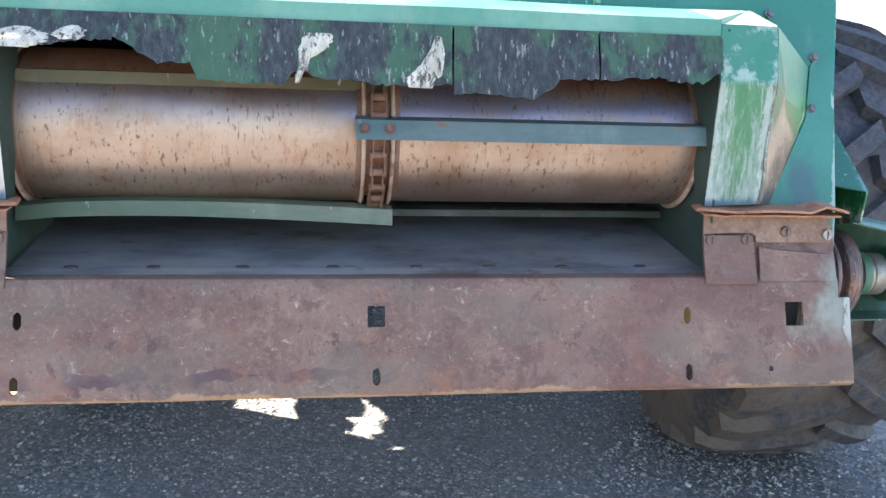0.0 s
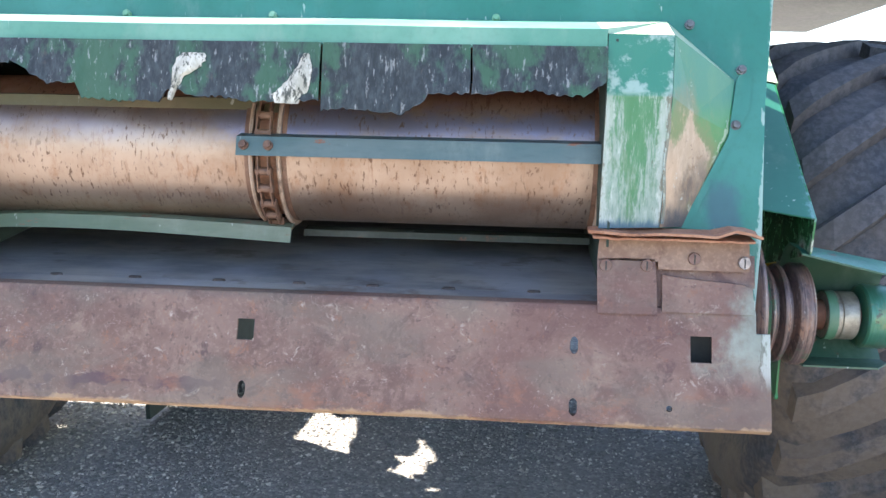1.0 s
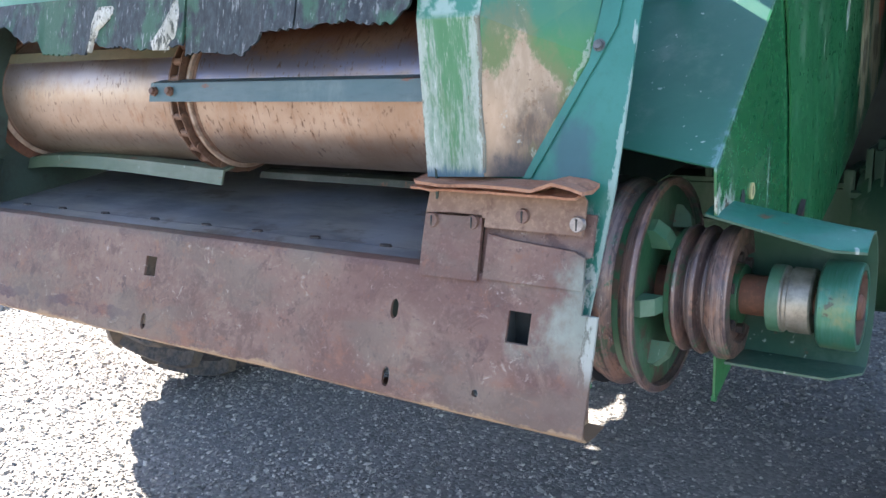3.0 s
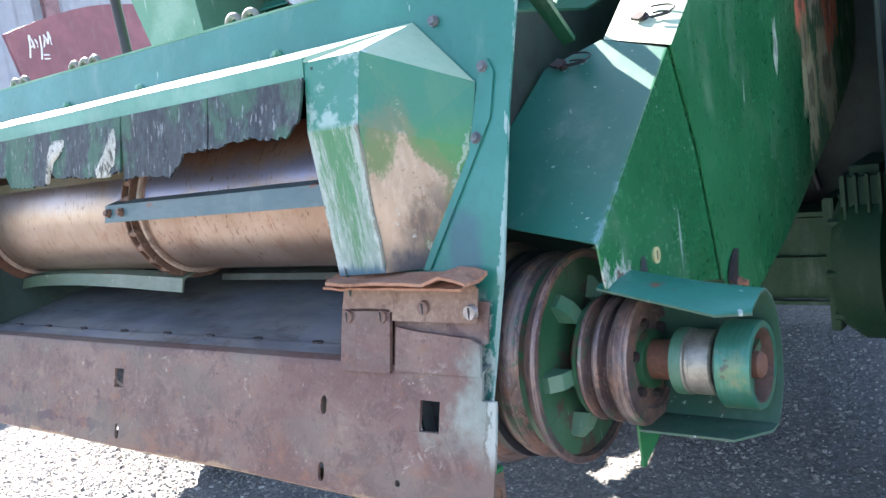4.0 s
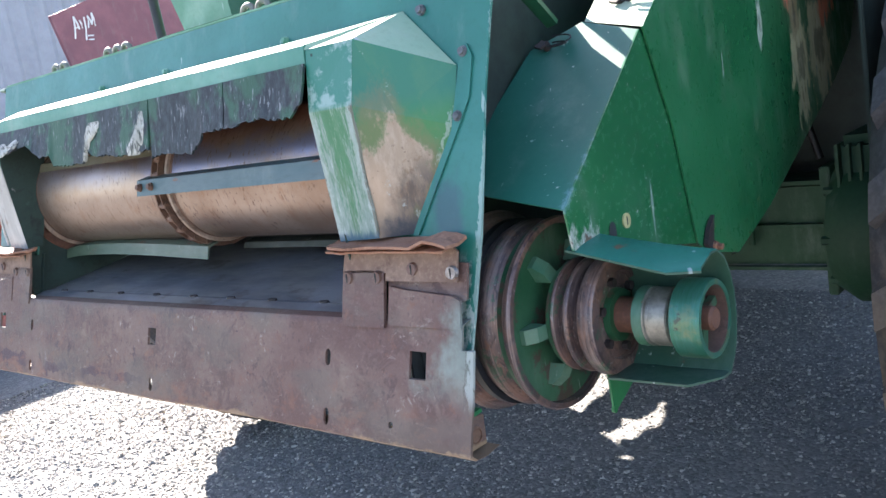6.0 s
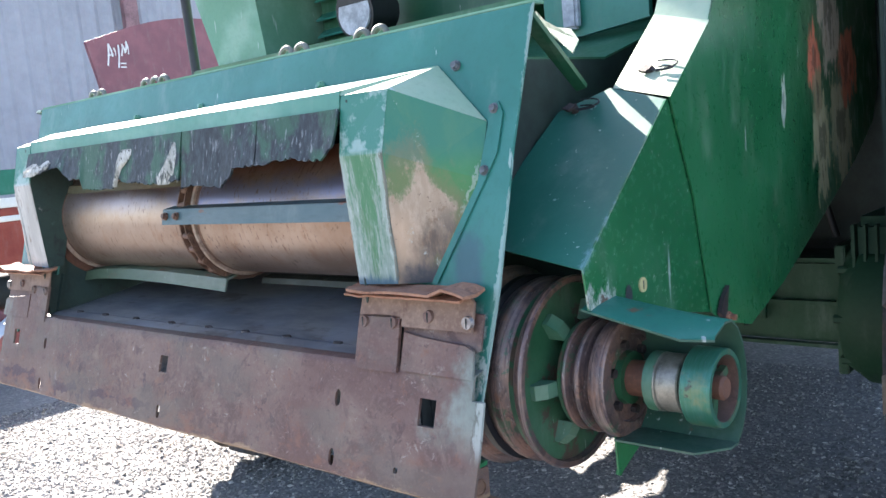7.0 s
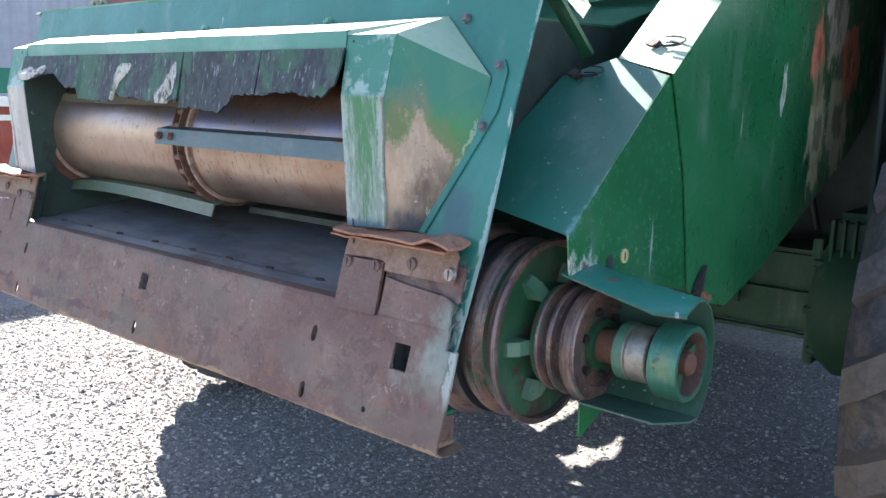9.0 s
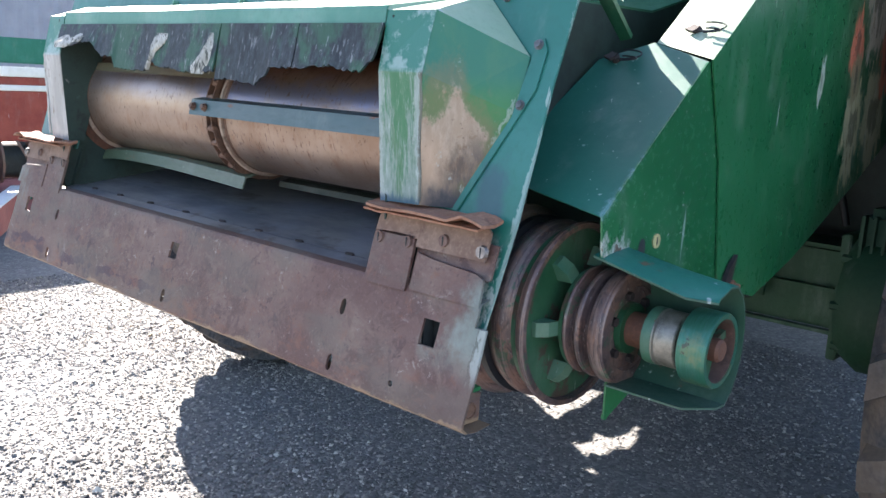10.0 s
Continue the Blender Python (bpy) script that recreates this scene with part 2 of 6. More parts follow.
def worn_front():
    """Gusset front: green in the middle, grey and whitish bare metal along edges and foot."""
    n = Nodes("scuffed_pale_sheet")
    x, z = n.axis(0), n.axis(2)
    a = n.noise(10, 8, 0.7, (1.6, 1, 0.35))
    f = n.noise(90, 5, 0.75, (1.4, 1, 0.2))
    off = n.math("ABSOLUTE", n.math("SUBTRACT", n.math("ABSOLUTE", x), 0.742))
    k = n.math("ADD", n.math("MULTIPLY", off, 5.5), n.math("MULTIPLY", a, 1.25))
    k = n.math("ADD", k, n.math("MULTIPLY", n.math("SUBTRACT", 1.47, z), 2.6))
    c = n.mix(n.mask(a, 0.35, 0.65), (0.026, 0.140, 0.058), (0.052, 0.175, 0.085))
    k = n.math("ADD", k, n.math("MULTIPLY", n.math("SUBTRACT", f, 0.5), 2.0))
    c = n.mix(n.math("MULTIPLY", n.mask(k, 0.58, 1.12), 0.75), c, n.mix(n.mask(f, 0.4, 0.65), (0.185, 0.240, 0.225), (0.275, 0.325, 0.310)))
    blot = n.mask(n.noise(16, 8, 0.75, (1.3, 1, 0.6), (9, 4, 4)), 0.52, 0.62)
    c = n.mix(n.math("MULTIPLY", blot, 0.55), c, (0.060, 0.150, 0.072))
    rim = n.math("ADD", n.math("MULTIPLY", n.math("SUBTRACT", off, 0.038), 60.0), n.math("MULTIPLY", n.math("SUBTRACT", n.noise(34, 7, 0.78, (1, 1, 0.5), (2, 6, 6)), 0.5), 5.0))
    c = n.mix(n.math("MULTIPLY", n.mask(rim, 0.1, 0.5), 0.5), c, (0.36, 0.40, 0.38))
    c = n.mix(n.math("MULTIPLY", n.mask(n.noise(30, 7, 0.75, (1.6, 1, 0.25), (3, 1, 4)), 0.55, 0.66), 0.55), c, (0.42, 0.47, 0.45))
    crumb = n.math("ADD", n.math("MULTIPLY", n.math("SUBTRACT", off, 0.054), 90.0), n.math("MULTIPLY", n.math("SUBTRACT", n.noise(60, 6, 0.78, (1, 1, 0.5), (4, 1, 8)), 0.5), 6.0))
    c = n.mix(n.math("MULTIPLY", n.mask(crumb, 0.2, 0.6), 0.75), c, (0.10, 0.085, 0.055))
    flecks = n.mask(n.noise(110, 4, 0.7, (1.2, 1, 0.4), (6, 6, 6)), 0.64, 0.69)
    c = n.mix(n.math("MULTIPLY", flecks, 0.6), c, (0.07, 0.075, 0.055))
    # the other gusset is rubbed bare all the way up to the fold
    bare = n.mix(n.mask(a, 0.38, 0.62), (0.34, 0.32, 0.29), (0.50, 0.48, 0.44))
    bare = n.mix(n.math("MULTIPLY", n.mask(n.noise(55, 6, 0.75, (1, 1, 0.4), (6, 3, 1)), 0.56, 0.64), 0.7), bare, (0.16, 0.11, 0.07))
    c = n.mix(n.mask(x, 0.1, -0.1), c, bare)
    c = n.mix(n.mask(z, 1.545, 1.56), c, n.mix(n.mask(n.noise(12, 6, 0.7, (1, 1, 1), (1, 2, 3)), 0.50, 0.60), (0.02, 0.15, 0.10), (0.22, 0.32, 0.28)))
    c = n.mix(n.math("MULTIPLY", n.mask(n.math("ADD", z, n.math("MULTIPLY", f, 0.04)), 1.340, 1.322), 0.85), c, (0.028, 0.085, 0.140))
    n.set(c, n.math("ADD", n.math("MULTIPLY", f, 0.3), 0.25), 0.0, 0.5)
    n.bump(f, 0.0008, 0.6)
    return n.m


def drum_steel():
    """Polished drum skin gone brown, with small dark nicks along its run."""
    n = Nodes("worn_drum_steel")
    a = n.noise(5, 6, 0.6, (0.8, 1, 1))
    f = n.noise(160, 4, 0.7, (0.5, 1, 1))
    c = n.mix(n.mask(a, 0.35, 0.65), (0.265, 0.185, 0.137), (0.375, 0.290, 0.232))
    c = n.mix(n.math("MULTIPLY", n.mask(n.noise(26, 7, 0.75, (1, 0.6, 0.6), (5, 5, 0)), 0.5, 0.7), 0.55), c, (0.25, 0.13, 0.075))
    drip = n.mask(n.noise(30, 5, 0.7, (2.2, 0.35, 0.35), (8, 3, 1)), 0.56, 0.68)
    c = n.mix(n.math("MULTIPLY", drip, 0.3), c, (0.20, 0.105, 0.06))
    nick = n.mask(n.noise(84, 4, 0.65, (1.6, 0.60, 0.60), (3, 0, 0), 0.4), 0.58, 0.63)
    dens = n.mask(n.noise(6, 5, 0.65, (0.8, 1, 1), (9, 2, 0)), 0.36, 0.58)
    nk = n.math("MULTIPLY", nick, n.math("ADD", n.math("MULTIPLY", dens, 0.8), 0.08))
    c = n.mix(n.math("MULTIPLY", nk, 0.85), c, (0.095, 0.05, 0.034))
    # bluish sky sheen on the upper side, painted into the steel colour
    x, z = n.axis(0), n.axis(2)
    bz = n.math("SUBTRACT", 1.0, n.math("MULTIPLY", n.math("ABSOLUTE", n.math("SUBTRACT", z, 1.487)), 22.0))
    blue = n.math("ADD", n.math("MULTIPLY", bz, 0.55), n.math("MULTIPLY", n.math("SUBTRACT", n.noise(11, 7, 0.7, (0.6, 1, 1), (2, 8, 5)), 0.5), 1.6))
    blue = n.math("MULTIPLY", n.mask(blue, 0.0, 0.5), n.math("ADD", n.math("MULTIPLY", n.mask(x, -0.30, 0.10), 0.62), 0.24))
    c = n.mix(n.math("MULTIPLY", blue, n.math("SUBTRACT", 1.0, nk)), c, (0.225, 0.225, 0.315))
    # brown darkening high on the right drum: shade under the flap, painted in
    flap_shade = n.math("MULTIPLY", n.mask(n.math("ADD", z, n.math("MULTIPLY", n.math("SUBTRACT", drip, 0.5), 0.03)), 1.515, 1.545), n.mask(x, -0.02, 0.10))
    c = n.mix(n.math("MULTIPLY", flap_shade, 0.7), c, (0.150, 0.088, 0.062))
    n.set(c, n.math("ADD", n.math("MULTIPLY", a, 0.15), n.math("ADD", n.math("MULTIPLY", f, 0.12), 0.25)), 0.80, 0.5)
    n.bump(nick, -0.0008, 0.5)
    n.bump(f, 0.0003, 0.5)
    return n.m


def face_paint():
    """Teal front plate: faded paint, sooty smudges beside the gusset feet, rubbed outer edge."""
    n = Nodes("smudged_teal_plate")
    x, z = n.math("ABSOLUTE", n.axis(0)), n.axis(2)
    big, fine = n.noise(3.5, 4, 0.55), n.noise(60, 5, 0.7)
    c = n.mix(n.mask(big, 0.38, 0.66), (0.016, 0.135, 0.100), (0.034, 0.178, 0.145))
    c = n.mix(n.math("MULTIPLY", n.mask(fine, 0.45, 0.75), 0.25), c, (0.01, 0.09, 0.06))
    c = n.mix(n.math("MULTIPLY", n.mask(n.noise(9, 7, 0.7, (1, 1, 0.35), (3, 1, 2)), 0.5, 0.85), 0.35), c, (0.30, 0.36, 0.33))
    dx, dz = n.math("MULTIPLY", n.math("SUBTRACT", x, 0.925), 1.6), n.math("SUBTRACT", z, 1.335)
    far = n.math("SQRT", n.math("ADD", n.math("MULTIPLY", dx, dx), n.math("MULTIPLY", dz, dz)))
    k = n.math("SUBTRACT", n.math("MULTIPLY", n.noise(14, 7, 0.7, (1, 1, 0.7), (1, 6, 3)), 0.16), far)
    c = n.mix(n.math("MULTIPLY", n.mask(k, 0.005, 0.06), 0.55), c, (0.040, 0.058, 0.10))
    rim = n.math("SUBTRACT", x, n.math("SUBTRACT", 1.024, n.math("MULTIPLY", n.math("SUBTRACT", 1.79, z), 0.066)))
    rub = n.math("ADD", n.math("MULTIPLY", rim, 130.0), n.math("MULTIPLY", n.math("SUBTRACT", n.noise(40, 7, 0.75, (1, 1, 0.4), (7, 2, 2)), 0.5), 5.0))
    c = n.mix(n.math("MULTIPLY", n.mask(rub, 0.3, 0.7), 0.5), c, (0.40, 0.48, 0.44))
    # crumbled whitish filler beside the lip's end
    lump = n.noise(44, 7, 0.78, (1, 1, 0.6), (3, 8, 2))
    fill = n.math("ADD", n.math("MULTIPLY", n.math("SUBTRACT", 0.984, x), 26.0), n.math("MULTIPLY", n.math("SUBTRACT", lump, 0.5), 4.5))
    fill = n.math("MULTIPLY", n.mask(fill, -0.1, 0.3), n.math("MULTIPLY", n.mask(z, 1.275, 1.235), n.mask(x, 0.948, 0.956)))
    c = n.mix(n.math("MULTIPLY", fill, 0.8), c, n.mix(n.mask(lump, 0.42, 0.56), (0.12, 0.155, 0.13), (0.40, 0.43, 0.39)))
    scr = n.mask(n.noise(38, 3, 0.6, (1.0, 1.0, 0.12), (7, 3, 5)), 0.69, 0.72)
    c = n.mix(n.math("MULTIPLY", scr, 0.5), c, (0.45, 0.52, 0.48))
    c = n.mix(n.mask(n.noise(13, 9, 0.72, (1, 1, 1), (5, 9, 1)), 0.69, 0.72), c, (0.14, 0.065, 0.04))
    n.set(c, n.math("ADD", n.math("MULTIPLY", fine, 0.3), 0.22), 0.0, 0.45)
    n.bump(fine, 0.0006, 0.5)
    n.bump(big, 0.004, 0.25)
    return n.m


def scratched_drum_paint():
    """Coupling drum: green paint scored round and round, blue-grey bare bands."""
    n = Nodes("scored_green_drum")
    f = n.noise(40, 5, 0.7, (6, 0.5, 0.5))
    a = n.noise(14, 6, 0.65)
    c = n.mix(n.mask(f, 0.30, 0.72), (0.026, 0.132, 0.078), (0.050, 0.165, 0.120))
    c = n.mix(n.math("MULTIPLY", n.mask(n.noise(55, 6, 0.75, (5, 0.6, 0.6), (3, 2, 2)), 0.56, 0.68), 0.4), c, (0.10, 0.18, 0.19))
    c = n.mix(n.math("MULTIPLY", n.mask(a, 0.50, 0.64), 0.6), c, (0.17, 0.175, 0.085))
    c = n.mix(n.math("MULTIPLY", n.mask(n.noise(36, 8, 0.75, (1, 1, 1), (9, 2, 4)), 0.60, 0.66), 0.8), c, (0.05, 0.04, 0.035))
    n.set(c, n.math("ADD", n.math("MULTIPLY", f, 0.25), 0.20), 0.4, 0.6)
    n.bump(f, 0.0003, 0.5)
    return n.m


def peeled_backing():
    """Whitish peeled backing with dark specks of rubber showing through."""
    n = Nodes("peeled_backing")
    f = n.noise(95, 6, 0.75, (1, 1, 0.4))
    c = n.mix(n.mask(n.noise(30, 5, 0.7, (1, 1, 0.5), (2, 2, 6)), 0.4, 0.65), (0.30, 0.29, 0.24), (0.52, 0.50, 0.44))
    c = n.mix(n.mask(f, 0.51, 0.58), c, (0.05, 0.055, 0.045))
    n.set(c, 0.7)
    n.bump(f, 0.0012, 0.7)
    return n.m


def floor_steel():
    """Dark floor of the mouth: bluish scoured steel with long dull streaks."""
    n = Nodes("scoured_floor_steel")
    a = n.noise(5, 6, 0.65, (0.8, 2.0, 1))
    f = n.noise(45, 5, 0.7, (0.25, 1.5, 1))
    c = n.mix(n.mask(a, 0.38, 0.62), (0.115, 0.121, 0.135), (0.225, 0.220, 0.212))
    c = n.mix(n.math("MULTIPLY", n.mask(f, 0.52, 0.68), 0.5), c, (0.21, 0.21, 0.225))
    c = n.mix(n.math("MULTIPLY", n.mask(n.noise(3.2, 4, 0.55, (1.2, 1.0, 1), (7, 2, 1)), 0.48, 0.66), 0.55), c, (0.25, 0.265, 0.30))
    c = n.mix(n.math("MULTIPLY", n.mask(n.noise(9, 7, 0.7, (1, 1.6, 1), (4, 4, 4)), 0.56, 0.66), 0.6), c, (0.075, 0.055, 0.045))
    n.set(c, n.math("ADD", n.math("MULTIPLY", f, 0.3), 0.3), 0.25)
    n.bump(f, 0.0008, 0.6)
    return n.m


def rubber_flap():
    """Weathered slate-black belting with upright scratches and rubbed-off green paint."""
    n = Nodes("cracked_rubber_with_green_paint")
    a = n.noise(8, 5, 0.6, (1, 1, 0.8))
    f = n.noise(85, 6, 0.75, (1, 1, 0.30))
    c = n.mix(n.mask(f, 0.38, 0.68), (0.011, 0.016, 0.020), (0.038, 0.050, 0.056))
    c = n.mix(n.math("MULTIPLY", n.mask(n.math("ADD", a, n.math("MULTIPLY", f, 0.18)), 0.575, 0.68), 0.72), c, (0.028, 0.098, 0.052))
    c = n.mix(n.math("MULTIPLY", n.mask(n.noise(26, 6, 0.75, (1, 1, 0.5), (6, 6, 3)), 0.62, 0.69), 0.3), c, (0.10, 0.075, 0.058))
    c = n.mix(n.math("MULTIPLY", n.mask(n.noise(120, 4, 0.7, (1, 1, 0.15), (2, 2, 2)), 0.59, 0.67), 0.5), c, (0.30, 0.31, 0.31))
    n.set(c, 0.6, 0.0, 0.4)
    n.bump(f, 0.0015, 0.7)
    return n.m


def plain(name, colour, rough=0.6, metal=0.0, grain=40, vary=0.35):
    n = Nodes(name)
    f = n.noise(grain, 6, 0.7)
    b = n.noise(grain * 0.12, 4, 0.6, (1, 1, 1), (3, 5, 7))
    lo = tuple(v * (1 - vary) for v in colour)
    hi = tuple(min(1, v * (1 + vary)) for v in colour)
    c = n.mix(n.mask(n.math("ADD", n.math("MULTIPLY", f, 0.5), n.math("MULTIPLY", b, 0.5)), 0.35, 0.65), lo, hi)
    n.set(c, rough, metal)
    n.bump(f, 0.0008, 0.5)
    return n.m


def lip_plate_rust():
    """Mauve-brown rusty lip: blotches, orange flecks, dark oily stains low down, pale paint remains at the ends."""
    n = Nodes("rusty_lip")
    x, z = n.axis(0), n.axis(2)
    a = n.noise(3.2, 7, 0.62, (1, 1, 1.6))
    b = n.noise(13, 9, 0.74, (1, 1, 1), (4, 2, 7), 0.8)
    f = n.noise(110, 5, 0.72)
    c = n.mix(n.mask(a, 0.40, 0.60), (0.114, 0.059, 0.046), (0.168, 0.103, 0.080))
    c = n.mix(n.math("MULTIPLY", n.mask(b, 0.50, 0.61), 0.72), c, (0.080, 0.041, 0.034))
    c = n.mix(n.math("MULTIPLY", n.mask(n.noise(8, 9, 0.75, (1, 1, 1), (1, 7, 3), 0.6), 0.54, 0.66), 0.5), c, (0.225, 0.155, 0.115))
    c = n.mix(n.math("MULTIPLY", n.mask(n.noise(30, 8, 0.75, (1, 1, 1), (6, 1, 9)), 0.57, 0.64), 0.5), c, (0.21, 0.09, 0.048))
    c = n.mix(n.math("MULTIPLY", n.mask(n.noise(24, 8, 0.8, (1, 1, 1.3), (2, 5, 9), 1.0), 0.60, 0.65), 0.6), c, (0.35, 0.29, 0.25))
    c = n.mix(n.math("MULTIPLY", n.mask(n.noise(15, 6, 0.7, (1, 1, 1), (9, 5, 1), 0.5), 0.60, 0.66), 0.75), c, (0.05, 0.026, 0.028))
    c = n.mix(n.math("MULTIPLY", n.mask(f, 0.50, 0.70), 0.34), c, (0.31, 0.22, 0.18))
    c = n.mix(n.math("MULTIPLY", n.mask(n.noise(70, 6, 0.75, (1, 1, 1), (3, 3, 6)), 0.58, 0.65), 0.6), c, (0.050, 0.026, 0.026))
    c = n.mix(n.math("MULTIPLY", n.mask(n.noise(48, 7, 0.78, (1, 1, 0.8), (7, 4, 2)), 0.62, 0.67), 0.6), c, (0.40, 0.33, 0.29))
    worn = n.math("MULTIPLY", n.mask(x, 0.05, 0.65), n.mask(n.noise(5, 6, 0.65, (1, 1, 1.5), (2, 7, 7)), 0.35, 0.60))
    c = n.mix(n.math("MULTIPLY", worn, 0.5), c, (0.102, 0.042, 0.036))
    # oily ovals in a row above the bottom edge
    row = n.math("SUBTRACT", 1.0, n.math("MULTIPLY", n.math("ABSOLUTE", n.math("SUBTRACT", z, 0.975)), 26.0))
    oil = n.math("ADD", n.math("MULTIPLY", row, 0.35), n.math("MULTIPLY", n.noise(17, 3, 0.5, (1, 1, 1.2), (2, 4, 4)), 0.9))
    oil = n.math("MULTIPLY", n.mask(oil, 0.66, 0.71), n.math("MULTIPLY", n.mask(x, 0.05, -0.15), n.mask(n.noise(6, 2, 0.5, (1, 1, 0.3), (8, 1, 2)), 0.40, 0.50)))
    c = n.mix(n.math("MULTIPLY", oil, 0.8), c, (0.055, 0.026, 0.036))
    low = n.math("MULTIPLY", n.mask(n.noise(9, 6, 0.7, (1, 1, 2), (3, 9, 1)), 0.50, 0.62), n.mask(z, 1.04, 0.96))
    c = n.mix(n.math("MULTIPLY", low, 0.6), c, (0.21, 0.088, 0.050))
    film = n.mask(n.noise(4, 5, 0.6, (1, 1, 2.2), (6, 2, 5)), 0.46, 0.62)
    c = n.mix(n.math("MULTIPLY", film, 0.42), c, (0.122, 0.105, 0.082))
    # green remains
    g = n.mask(n.noise(5.0, 7, 0.68, (1, 1, 1.5), (11, 3, 2)), 0.62, 0.70)
    c = n.mix(n.math("MULTIPLY", g, 0.6), c, (0.11, 0.19, 0.14))
    edge = n.math("ADD", n.math("MULTIPLY", n.math("SUBTRACT", 0.943, z), 30.0), n.math("MULTIPLY", n.noise(7, 5, 0.7, (1, 1, 1), (3, 3, 8)), 2.2))
    c = n.mix(n.math("MULTIPLY", n.mask(edge, 1.25, 1.45), 0.7), c, (0.32, 0.21, 0.12))
    # pale grey-green paint left at both ends, crumbled white along the rim
    ax = n.math("ABSOLUTE", x)
    haze = n.noise(9, 5, 0.6, (1, 1, 0.8), (8, 2, 1), 0.4)
    pale = n.math("ADD", n.math("MULTIPLY", n.math("SUBTRACT", ax, 0.925), 8.0), n.math("MULTIPLY", n.math("SUBTRACT", haze, 0.5), 2.6))
    pale = n.math("ADD", pale, n.math("MULTIPLY", n.math("SUBTRACT", n.noise(45, 7, 0.75, (1, 1, 0.7), (2, 2, 7)), 0.5), 0.9))
    band = n.math("MULTIPLY", n.mask(pale, -0.25, 0.55), n.math("MULTIPLY", n.mask(z, 1.00, 1.08), n.mask(z, 1.21, 1.165)))
    c = n.mix(n.math("MULTIPLY", band, 0.72), c, n.mix(n.mask(haze, 0.35, 0.65), (0.185, 0.240, 0.205), (0.265, 0.315, 0.270)))
    chip = n.math("ADD", n.math("MULTIPLY", n.math("SUBTRACT", ax, 0.994), 55.0), n.math("MULTIPLY", n.math("SUBTRACT", n.noise(42, 7, 0.78, (1.6, 1, 0.45), (1, 4, 3)), 0.5), 5.0))
    c = n.mix(n.math("MULTIPLY", n.math("MULTIPLY", n.mask(chip, 0.15, 0.45), n.mask(z, 1.00, 1.04)), 0.65), c, (0.36, 0.38, 0.345))
    c = n.mix(n.math("MULTIPLY", n.math("MULTIPLY", n.mask(chip, -0.35, -0.1), n.mask(chip, 0.2, 0.0)), n.math("MULTIPLY", n.mask(z, 1.00, 1.04), 0.6)), c, (0.075, 0.06, 0.05))
    n.set(c, n.math("ADD", n.math("MULTIPLY", f, 0.35), 0.42), 0.0, 0.45)
    n.bump(f, 0.0010, 0.8)
    n.bump(b, 0.0022, 0.8)
    return n.m


def scraped_glint_shield():
    """Deep green sheet, its rear end streaked upright in tan and rust: scrapes and painted reflections."""
    n = Nodes("scraped_deep_green_with_reflections")
    y, z = n.axis(1), n.axis(2)
    big, f = n.noise(3, 4, 0.55), n.noise(60, 5, 0.7)
    c = n.mix(n.mask(big, 0.38, 0.66), (0.011, 0.10, 0.034), (0.02, 0.135, 0.05))
    c = n.mix(n.math("MULTIPLY", n.mask(n.noise(9, 7, 0.7, (1, 1, 0.4), (3, 1, 2)), 0.52, 0.8), 0.25), c, (0.30, 0.34, 0.26))
    streak = n.noise(15, 7, 0.7, (1, 1.6, 0.55), (2, 2, 5))
    k = n.math("ADD", n.math("MULTIPLY", n.mask(y, 1.24, 1.52), 0.16), n.math("SUBTRACT", streak, 0.5))
    haze = n.mask(n.noise(5, 6, 0.65, (1, 1, 0.7), (4, 8, 2)), 0.36, 0.62)
    c = n.mix(n.math("MULTIPLY", n.math("MULTIPLY", n.mask(y, 1.10, 1.50), haze), 0.5), c, (0.13, 0.155, 0.095))
    # upright patches at the rear end, wear mixed with painted reflections: tan low down, orange higher up
    for cy, cz, ry, rz, tone in ((1.43, 1.45, 0.065, 0.13, (0.50, 0.45, 0.26)), (1.60, 1.50, 0.090, 0.15, (0.45, 0.41, 0.25)), (1.38, 1.69, 0.045, 0.085, (0.66, 0.20, 0.12)),
                                 (1.67, 1.67, 0.080, 0.095, (0.62, 0.19, 0.11)), (1.40, 1.60, 0.035, 0.06, (0.30, 0.25, 0.14)), (1.52, 1.80, 0.08, 0.13, (0.50, 0.42, 0.32)), (1.14, 1.59, 0.016, 0.06, (0.40, 0.46, 0.36))):
        dy, dz = n.math("DIVIDE", n.math("SUBTRACT", y, cy), ry), n.math("DIVIDE", n.math("SUBTRACT", z, cz), rz)
        far = n.math("SQRT", n.math("ADD", n.math("MULTIPLY", dy, dy), n.math("MULTIPLY", dz, dz)))
        near = n.math("SUBTRACT", n.math("MULTIPLY", streak, 3.2), far)
        c = n.mix(n.math("MULTIPLY", n.mask(near, 0.40, 0.70), 0.9), c, tone)
        c = n.mix(n.math("MULTIPLY", n.mask(near, 1.10, 1.20), 0.6), c, (0.05, 0.055, 0.04))
    scr = n.mask(n.noise(30, 3, 0.6, (1.0, 1.0, 0.10), (7, 3, 5)), 0.70, 0.73)
    c = n.mix(n.math("MULTIPLY", scr, 0.45), c, (0.5, 0.55, 0.48))
    n.set(c, n.math("ADD", n.math("MULTIPLY", f, 0.25), n.math("ADD", n.math("MULTIPLY", n.mask(k, 0.0, 0.2), 0.45), 0.17)), 0.0, 0.45)
    n.bump(f, 0.0005, 0.5)
    n.bump(big, 0.010, 0.4)
    return n.m


